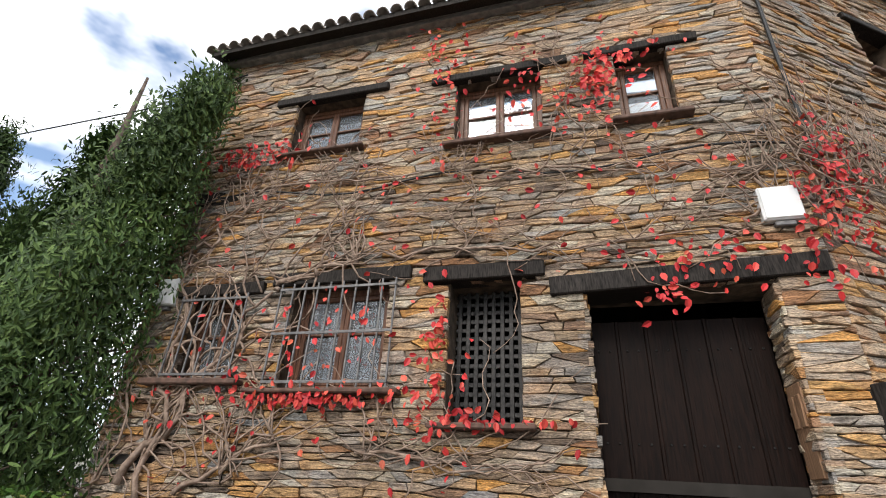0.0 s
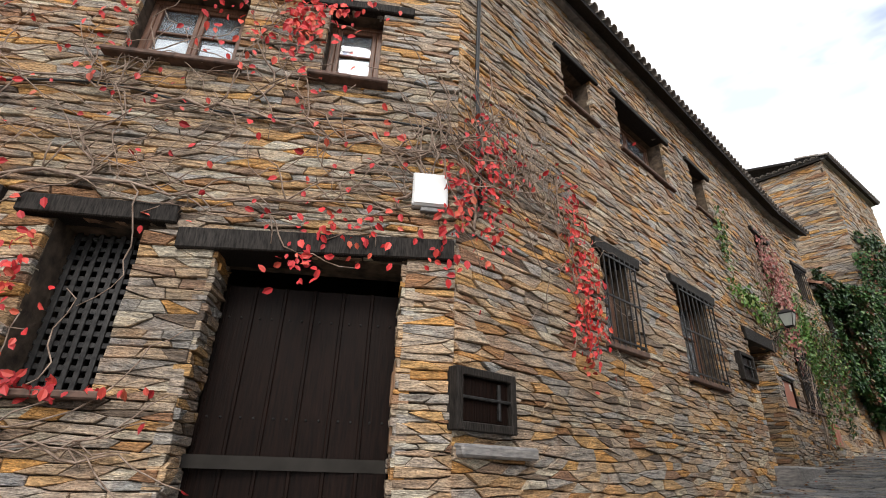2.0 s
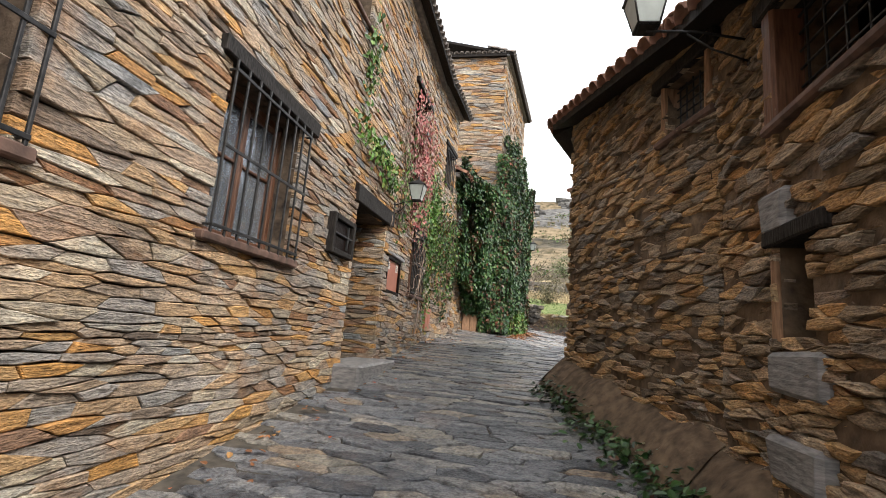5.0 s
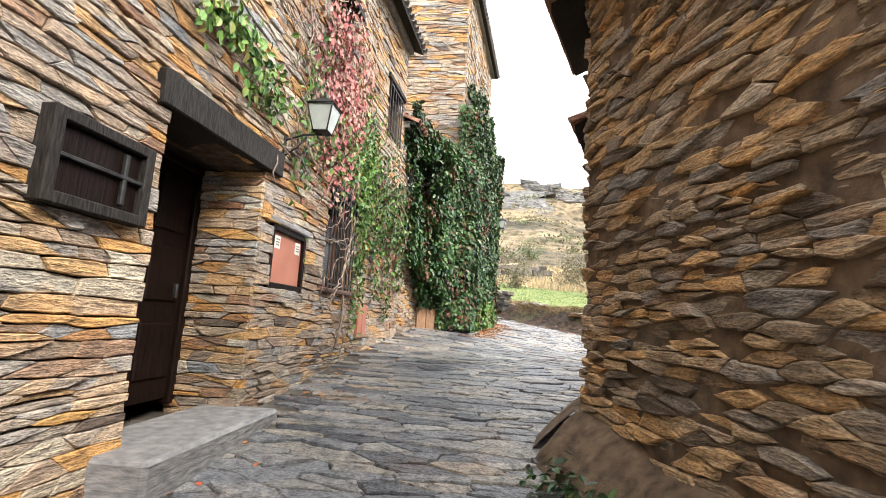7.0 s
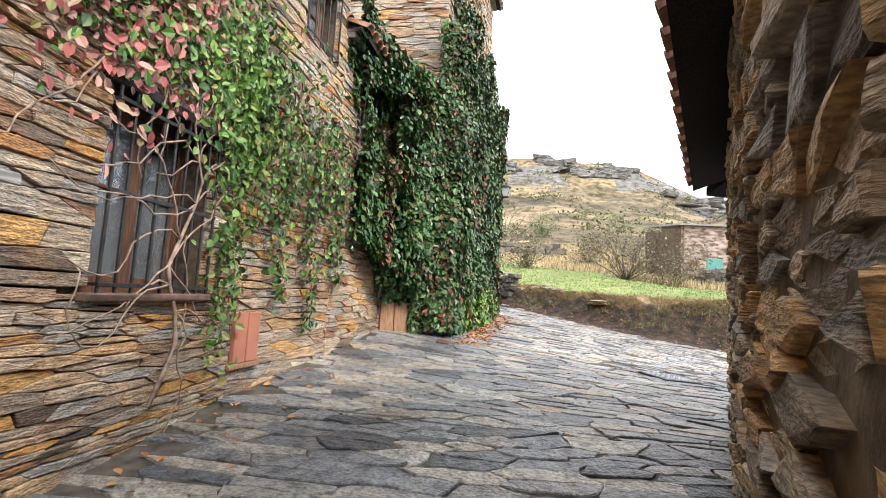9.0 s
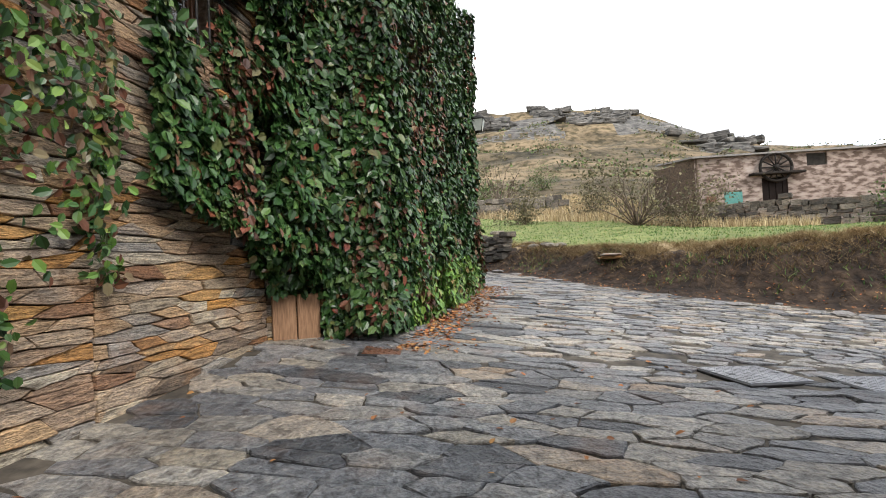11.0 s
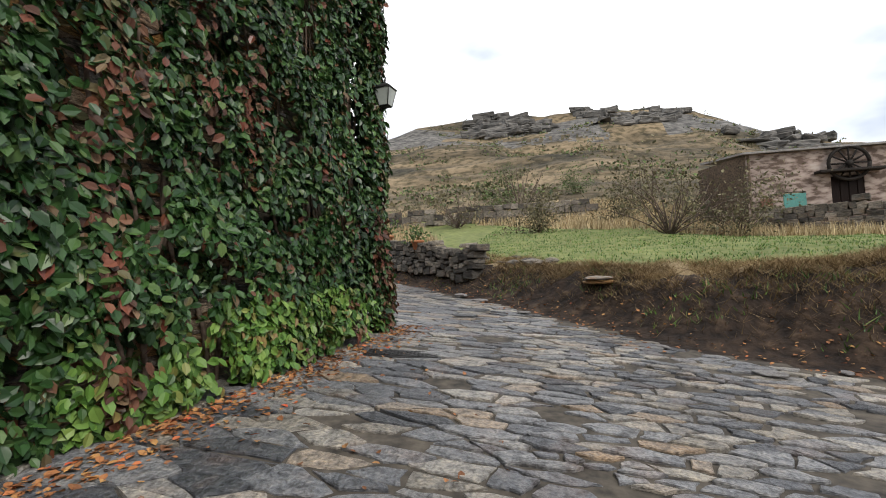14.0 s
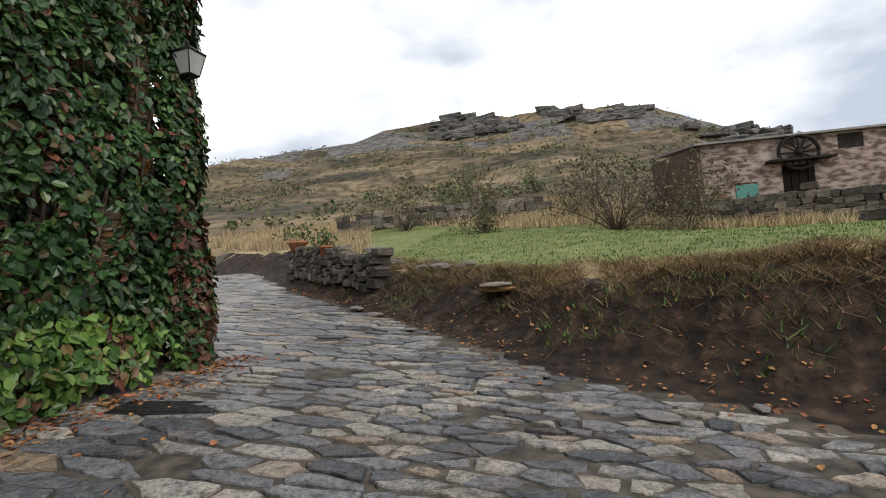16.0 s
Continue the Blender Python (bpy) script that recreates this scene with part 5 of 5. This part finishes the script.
while len(mead) < 16000:
    x, d = rng.uniform(1, 22), rng.uniform(2.2, 14)
    y = interp(x, BX, BY) + d / 0.72
    mead.append((x, y, ground_z(x, y)))
blades("meadow_blades", mead, 0.07, M_IVY_L, "short bright green meadow grass", 0.5, 0.02)
dry = []
while len(dry) < 30000:
    a, r = radians(rng.uniform(-50, 30)), rng.uniform(19, 46)
    x, y = 6.7 + r * math.sin(a), 20.6 + r * math.cos(a)
    if bank_d(x, y) > (14 if a > -0.35 else 2.5):
        dry.append((x, y, ground_z(x, y)))
blades("dry_grass", dry, 0.55, M_STRAW, "tall pale dry grass above the meadow", 0.25, 0.03)
P = []
for _ in range(900):
    x, d = rng.uniform(-1, 14), rng.normal(0.25, 0.4)
    y = interp(x, BX, BY) + d / 0.72
    P.append((x, y, ground_z(x, y) + 0.03))
for _ in range(1500):
    p = W_TOWER_E.at(rng.uniform(-0.4, 6.2), 0, 0.55 + abs(rng.normal()) * 0.3)
    P.append((p.x, p.y, ground_z(p.x, p.y) + 0.03))
for _ in range(260):
    x, y = rng.uniform(0.3, 5), rng.uniform(5, 24)
    x = 0.15 + abs(rng.normal()) * 0.35 if y < 17 else x
    P.append((x, y, ground_z(x, y) + 0.035))
lt = put("leaf_litter", leaves_mesh("leaf_litter", P, [(0, 0, 1.6)] * len(P), 0.05, M_LITTER, None, 1.3, 0))
tagged(lt, "fallen brown and orange leaves along walls and bank", "leaves", kind="stuff")
P = []
for _ in range(1400):
    w = RIGHT[(0, 2, 3, 3)[int(rng.integers(4))]]
    p = w.at(w.len * rng.uniform(0.6 if w is RIGHT[0] else 0.0, 0.9), 0, 0.28 + abs(rng.normal()) * 0.2)
    P.append((p.x, p.y, ground_z(p.x, p.y) + 0.02 + abs(rng.normal()) * 0.08))
wd = put("weeds", leaves_mesh("weeds", P, [(-0.3, 0, 1)] * len(P), 0.06, M_IVY, None, 1.4, 0))
tagged(wd, "low green weeds along the foot of the neighbour's wall", "weeds", kind="stuff")
# sloping earth footing of the neighbour's wall
foot = []
for i in (0, 2, 3, 4):
    w = RIGHT[i]
    n = max(int(w.len / 0.3), 1)
    vs, fs = [], []
    for k in range(n + 1):
        s = w.len * k / n
        for o, dz in ((-0.1, 0.5), (0.12, 0.34), (0.34, 0.1), (0.5, -0.1)):
            p = w.at(s, 0, o + 0.04 * math.sin(s * 4 + o))
            vs.append((p.x, p.y, road_z(p.x, p.y) + dz + 0.04 * math.sin(s * 7)))
    for k in range(n):
        for j in range(3):
            fs.append((k * 4 + j, k * 4 + j + 1, (k + 1) * 4 + j + 1, (k + 1) * 4 + j))
    tagged(put("wall_footing", mesh_of("wall_footing", vs, fs, M_MORTAR_R, None, True)), "sloping earth footing along the rubble wall", "footing", kind="structure")


# ---- barn on the slope ----
BZ = 5.2
def barn():
    t = thing("barn", "low stone barn with flaking pink render", "barn")
    w = Wall((16.7, 51.8), (33.5, 53.0), BZ - 1.6, 9.0, 1)
    w.holes += [(1.9, 3.2, BZ, 6.5), (4.6, 6.4, BZ - 0.3, 7.3), (7.8, 9.2, 8.0, 8.9)]
    front = wall_core("wall", w, M_RENDER, "", 0.5); front.parent = t
    del front["kind"]; del front["category"]
    g = Wall((15.0, 56.2), (16.7, 51.8), BZ - 1.6, 9.0, 1)
    g.slope = -0.0
    side = wall_core("gable_wall", g, M_MORTAR, "", 0.5); side.parent = t
    del side["kind"]; del side["category"]
    vs = [w.at(-0.3, 9.0, 0.3), w.at(17.6, 9.0, 0.3), w.at(17.6, 9.5, -7.5), w.at(-1.0, 9.5, -5.0), w.at(-0.3, 9.12, 0.3), w.at(17.6, 9.12, 0.3), w.at(17.6, 9.65, -7.5), w.at(-1.0, 9.65, -5.0)]
    put("roof", mesh_of("roof", vs, [(0, 1, 2, 3), (4, 5, 6, 7), (0, 1, 5, 4), (1, 2, 6, 5), (2, 3, 7, 6), (3, 0, 4, 7)], M_SLATE), t)
    dr = part("door", box_bm((1.9, 0.08, 2.4), (0.95, 0, 1.2), 0.02), M_GATE, t, "dark weathered plank door", w.matrix(4.6, BZ - 0.3, -0.2))
    for k in range(4):
        part("plank", box_bm((0.42, 0.05, 2.3), (0.25 + 0.47 * k, -0.06, 1.2), 0.02), M_GATE, dr)
    part("green_shutter", box_bm((1.3, 0.08, 1.2), (0.7, 0, 0.6), 0.02), M_GREEN, t, "faded green plank shutter", w.matrix(1.9, BZ, -0.1))
    part("canopy", box_bm((3.6, 0.7, 0.16), (0, -0.3, 0), 0.03), M_BEAM, t, "", w.matrix(5.5, 7.55, 0.0))
    # flat panel in the unlit-room shade colour darkens this opening
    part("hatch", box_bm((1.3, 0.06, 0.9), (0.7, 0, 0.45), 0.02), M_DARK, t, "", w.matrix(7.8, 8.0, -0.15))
    part("meter_door", box_bm((0.7, 0.06, 0.75), (0.35, 0, 0.4), 0.02), M_WOOD, t, "small brown hatch", w.matrix(0.6, BZ + 0.2, 0.02))
    return w


W_BARN = barn()
wh = thing("wagon_wheel", "old spoked wooden wagon wheel hung over the barn door", "wheel", W_BARN.matrix(5.5, 8.0, 0.2))
tubes("rim", [([(1.1 * math.cos(a), 0, 1.0 * math.sin(a)) for a in np.linspace(0, 2 * math.pi, 25)], 0.11)], M_BEAM, wh)
for k in range(12):
    a = k * math.pi / 6
    tubes("spoke", [([(0.15 * math.cos(a), 0, 0.15 * math.sin(a)), (1.06 * math.cos(a), 0, 0.97 * math.sin(a))], 0.055)], M_BEAM, wh, sides=5)
tubes("hub", [([(0, -0.15, 0), (0, 0.12, 0)], 0.18)], M_BEAM, wh, sides=10)


def dry_wall(name, a, b, h, seed, label, mat=None, size=(0.12, 0.5), own=300):
    """A dry-stone wall of rough blocks on the ground."""
    r = np.random.default_rng(seed)
    t = thing(name, label, "stone wall", kind="structure")
    A, B = Vector(a), Vector(b)
    L = (B - A).length
    d = (B - A).normalized()
    rest, k = [], 0
    z = 0.0
    while z < h:
        hh = r.uniform(size[0], size[0] * 1.9)
        s = r.uniform(-0.2, 0)
        while s < L:
            l = r.uniform(size[0] * 1.4, size[1])
            if z + hh < h * (0.86 + 0.2 * r.random()):
                x, y = A.x + d.x * (s + l / 2), A.y + d.y * (s + l / 2)
                bm = box_bm((l * 0.95, 0.42, hh * 0.96), (0, 0, 0), 0.02, size[0] * 0.22)
                m = Matrix.Translation((x, y, ground_z(x, y) + z + hh / 2)) @ Matrix.Rotation(math.atan2(d.y, d.x) + r.normal() * 0.06, 4, "Z")
                if k < own:
                    part("stone", bm, mat or M_STONE_R, t, matrix=m); k += 1
                else:
                    bm.free()
            s += l
        z += hh
    return t


dry_wall("dry_stone_wall", (15.6, 47.5), (27.0, 38.5), 1.7, 4, "grey dry-stone wall in front of the barn", M_STONE_G, (0.2, 0.8))
dry_wall("dry_stone_wall", (-1.8, 35.8), (2.9, 31.6), 1.1, 9, "tumbled dry-stone retaining wall by the lane", M_STONE_G, (0.13, 0.5))
dry_wall("terrace_wall", (-8, 54), (7, 55), 1.5, 12, "dark ruined terrace wall on the slope", M_STONE_G, (0.3, 1.1), 160)


def rock(x, y, s, dz, label, mat=None):
    bm = bmesh.new()
    bmesh.ops.create_icosphere(bm, subdivisions=2, radius=1.0)
    o = Vector(rng.uniform(0, 50, 3))
    for v in bm.verts:
        v.co *= 1 + 0.35 * noise.noise(v.co * 1.3 + o)
        v.co = Vector((round(v.co.x * 2.5) / 2.5 * 0.5 + v.co.x * 0.5, v.co.y, v.co.z))
    ob = part("rock", bm, mat or M_SLATE, None, "", Matrix.Translation((x, y, ground_z(x, y) + dz)) @ Matrix.Rotation(rng.uniform(0, 3), 4, "Z") @ Matrix.Diagonal((*s, 1)))
    return tagged(ob, label, "rock", "loose rocks")


rock(5.9, 28.9, (0.45, 0.3, 0.05), 0.16, "flat slate slab lodged in the earth bank", M_STONE_R)
rock(5.9, 28.95, (0.4, 0.28, 0.06), 0.04, "flat slate slab lodged in the earth bank", M_STONE_R)
for x, y, sx in ((7.6, 25.2, 0.22), (9.1, 24.5, 0.3), (9.9, 24.2, 0.45), (10.8, 23.8, 0.35), (4.4, 28.6, 0.14), (2.6, 30.6, 0.3), (3.2, 30.0, 0.2), (8.6, 25.6, 0.12), (11.5, 24.6, 0.25), (6.6, 26.3, 0.12)):
    rock(x, y, (sx, sx * 0.55, sx * 0.2), 0.04, "loose slate piece at the foot of the bank")
for k in range(22):
    x = rng.uniform(0.5, 5)
    rock(x, interp(x, BX, BY) + rng.uniform(2.2, 4.5), (rng.uniform(.15, .4), rng.uniform(.1, .3), rng.uniform(.06, .16)), 0.05, "tumbled stone on top of the bank", M_STONE_G)


def crags():
    """Broken beds of rock along the hilltop."""
    r = np.random.default_rng(31)
    pieces = []
    for _ in range(280):
        a, d = radians(r.uniform(-11, 25)), r.uniform(128, 152)
        x, y = 6.7 + d * math.sin(a), 20.6 + d * math.cos(a)
        if noise.noise(Vector((x * 0.05, y * 0.03, 11))) < -0.05:
            continue
        bm = box_bm((r.uniform(2.5, 8), r.uniform(1.5, 3), r.uniform(0.7, 1.9)), (0, 0, 0), 0.25, 0.6)
        m = Matrix.Translation((x, y, ground_z(x, y) + 0.3)) @ Matrix.Rotation(r.normal() * 0.3, 4, "Z") @ Matrix.Rotation(r.normal() * 0.08, 4, "Y")
        bm.verts.index_update()
        pieces.append(([m @ v.co for v in bm.verts], [tuple(v.index for v in f.verts) for f in bm.faces]))
        bm.free()
    vs, fs = join(pieces)
    return tagged(put("crag", mesh_of("crag", vs, fs, M_CRAG)), "grey bedded rock outcrops along the hilltop", "rock", kind="stuff")


crags()


def pot(x, y, r, h, label):
    t = thing("flower_pot", label, "plant pot", Matrix.Translation((x, y, ground_z(x, y) + 0.9)))
    tubes("pot", [([(0, 0, 0), (0, 0, h * 0.8), (0, 0, h * 0.81), (0, 0, h)], [r * 0.7, r, r * 1.15, r * 1.15])], M_POT, t, sides=12)
    P = rng.normal(0, 1, (160, 3)) * (r * 1.1, r * 1.1, r * 0.7) + (0, 0, h + r * 0.9)
    put("foliage", leaves_mesh("foliage", P, rng.normal(0, 1, (160, 3)) + (0, 0, 1), 0.09, M_BUSH), t)
pot(0.6, 33.5, 0.2, 0.3, "small terracotta pot with a green plant on the stone wall")
pot(-1.2, 35.2, 0.3, 0.35, "terracotta pot with a trailing plant on the stone wall")

# service covers in the paving
def cover(x, y, W, D, rot, mat, label):
    t = thing("access_cover", label, "manhole cover", Matrix.Translation((x, y, road_z(x, y) + 0.012)) @ Matrix.Rotation(radians(rot), 4, "Z") @ Matrix.Rotation(radians(2.5), 4, "X") @ Matrix.Rotation(radians(5), 4, "Y"))
    part("frame", box_bm((W + 0.08, D + 0.08, 0.03), (0, 0, -0.008), 0.006), M_IRON, t)
    pl = part("plate", box_bm((W, D, 0.02), (0, 0, 0.008), 0.004), mat, t)
    lines = []
    for i in range(int(W / 0.055)):
        for j in range(int(D / 0.055)):
            c = Vector((-W / 2 + 0.03 + i * 0.055, -D / 2 + 0.03 + j * 0.055, 0.019))
            e = Vector((0.02, 0.02 if (i + j) % 2 else -0.02, 0))
            lines.append(([c - e, c + e], 0.005))
    tubes("tread_pattern", lines, mat, pl, sides=4)
    for sx in (-0.35, 0.35):
        part("lifting_slot", box_bm((0.07, 0.035, 0.006), (sx * W, 0, 0.02), 0.002), M_CABLE, pl)
cover(5.5, 19.95, 0.8, 0.62, 25, M_PLATE, "chequered galvanised steel access cover in the paving")
cover(6.6, 19.9, 0.7, 0.5, 15, M_PLATE, "grey steel inspection cover in the paving")
cover(1.7, 19.9, 0.42, 0.36, 10, M_WOOD, "small rusty brown cover near the ivy")
cover(3.1, 24.6, 0.95, 0.3, 12, M_IRON, "iron drain grating by the ivy")
# low wooden hatch in the wall by the ivy and the oak meter flap
for w, s, z, W, H, lab in ((W_HATCH, 0.05, 1.2, 0.58, 0.74, "low weathered oak double hatch at the wall's foot"), (W_LANE2, 0.0, 1.32, 0.42, 0.5, "reddish wooden meter flap low in the wall")):
    t = thing("wall_hatch", lab, "hatch", w.matrix(s, z, 0.04))
    for k in range(2):
        part("door", box_bm((W / 2 - 0.015, 0.05, H), (W * (0.25 + 0.5 * k), 0, H / 2), 0.006), M_OAK if W > 0.5 else M_CORTEN, t)
    part("frame", box_bm((W + 0.08, 0.06, 0.05), (W / 2, 0, -0.03), 0.006), M_OAK, t)


# ---- laid stones, last ----
lay_stones(W_FRONT, M_STONE, wall_front, 21, (0.0, 4.2, 0.2, 2.6), 0.045, 0.13, 0.1, 0.38)
lay_stones(W_LANE, M_STONE, wall_lane, 22, (1.5, 6.0, 0.0, 2.2), 0.042, 0.12, 0.12, 0.46)
lay_stones(W_LANE2, M_STONE, wall_lane_end, 23, (0, 2.1, 0.8, 3.0))
lay_stones(W_LANE3, M_STONE, wall_lane_low, 24, (0, 2.4, 0.8, 3.0))
lay_stones(W_HATCH, M_STONE, wall_hatch_side, 27)
for w, ob, sd in zip((W_TOWER_S, W_TOWER_E), tower_walls, (25, 26)):
    lay_stones(w, M_STONE, ob, sd, None, 0.07, 0.17, 0.2, 0.6)
for i, (w, ob) in enumerate(zip(RIGHT, right_walls)):
    if i in (0, 2, 3, 4, 5):
        lay_stones(w, M_STONE_R, ob, 40 + i, (0, 9, 0.3, 2.4) if i > 1 else None, 0.035, 0.13, 0.08, 0.42, 0.07, 0.005, aspect=3.8, gap=0.005, uneven=2.2)
# reveals of the door and gate
for w, s, z0, z1, dirn in ((W_LANE, LANE_HOLES["door"][1], 0.6, 3.0, -1), (W_FRONT, 0.45, -1.5, 2.15, 1), (W_FRONT, 2.1, -1.5, 2.15, -1)):
    a, b = w.at(s, 0, 0.0), w.at(s, 0, -0.4 if w is W_FRONT else -0.75)
    rv = Wall((a.x, a.y), (b.x, b.y), z0, z1, 1)
    want = w.d * dirn
    if rv.n.dot(want) < 0:
        rv.n = -rv.n
    holder = wall_front if w is W_FRONT else wall_lane
    if w is W_LANE:
        tagged(part("wall_reveal", box_bm((0.3, 0.15, z1 - z0), (b.x + 0.12, b.y + 0.08, (z0 + z1) / 2), 0), M_MORTAR, None), "stone side of the door recess", "wall", kind="structure")
    lay_stones(rv, M_STONE, holder, 60 + int(s * 10), None, 0.05, 0.13, 0.15, 0.35, 0.0, 0.03)


def pave():
    """Split slate flags: narrow and laid across the lane, broad and slanting on the open corner, small and gappy beyond."""
    r = np.random.default_rng(77)
    pts, far_pts, y = [], [], -3.2
    while y < 38:
        wide = y > 15.5
        dy = r.uniform(0.09, 0.2) if not wide else r.uniform(0.12, 0.26)
        x = -4.2 if y < 2.8 else (-0.2 if y < 26 else -14.0)
        xe = 4.3 if 2 < y < 12.0 else 13.2
        while x < xe:
            l = r.uniform(0.24, 0.8) if not wide else r.uniform(0.22, 0.75)
            if y > 20.5 and x > 4.5:
                l *= 0.62
            xc = x + l / 2
            slant = (0.12 * math.sin(xc * 0.9) - 0.16 * (xc - 4)) * min(max((y - 14) / 4, 0), 1)
            if wide and r.random() < 0.1:
                x += l
                continue
            (far_pts if wide else pts).append((xc / (2.4 if wide else 3.1), y + slant + 0.07 * math.sin(xc * 1.6) + r.uniform(-0.3, 0.3) * dy))
            x += l
        y += dy
    rest, own = [], 0
    lane = [clip([(p[0] * 3.1, p[1]) for p in c], 0, 1, 15.6) for c in cells(pts, 0.5, 26)]
    corner = [clip([(p[0] * 2.4, p[1]) for p in c], 0, -1, -15.6) for c in cells(far_pts, 0.5, 26)]
    for poly in lane + corner:
        if len(poly) < 3:
            continue
        xm, ym = sum(p[0] for p in poly) / len(poly), sum(p[1] for p in poly) / len(poly)
        loose = ym > 19.5 and xm > 3.0
        got = ragged(poly, r, r.uniform(0.005, 0.012) if not loose else r.uniform(0.015, 0.045), 0.016)
        if not got:
            continue
        xc, yc, out = got
        if bank_d(xc, yc) > -0.25 + 0.12 * math.sin(xc * 2.1) or (yc <= 2.9 and W_FRONT.n.dot(Vector((xc, yc, 0)) - W_FRONT.o) < 0.02):
            continue
        if (2.8 < yc < 17.8 and xc < 0.02) or (17.8 <= yc < 26 and xc < 0.2 + max(0, yc - 20.2) * 0.2):
            continue
        if math.hypot(xc - 5.5, yc - 19.95) < 0.5 or math.hypot(xc - 6.6, yc - 19.9) < 0.4 or (loose and r.random() < 0.1):
            continue
        z0 = road_z(xc, yc)
        tilt = r.normal(0, 0.018, 2) + ((road_z(xc + 0.2, yc) - z0) / 0.2, (road_z(xc, yc + 0.2) - z0) / 0.2)
        v, f = slab(out, r.uniform(0.012, 0.03), -0.06, tilt, r, 0.009)
        if own < 300 and 14.5 < yc < 21 and 1 < xc < 6:
            put("paving_stone", mesh_of("paving_stone", v, f, M_PAVE), GROUND, matrix=Matrix.Translation((xc, yc, z0)))
            own += 1
        else:
            rest.append(([(a + xc, b + yc, c + z0) for a, b, c in v], f))
    vs, fs = join(rest)
    return tagged(put("paving", mesh_of("paving", vs, fs, M_PAVE), GROUND), "irregular split slate flags with dark joints", kind="stuff")


pave()
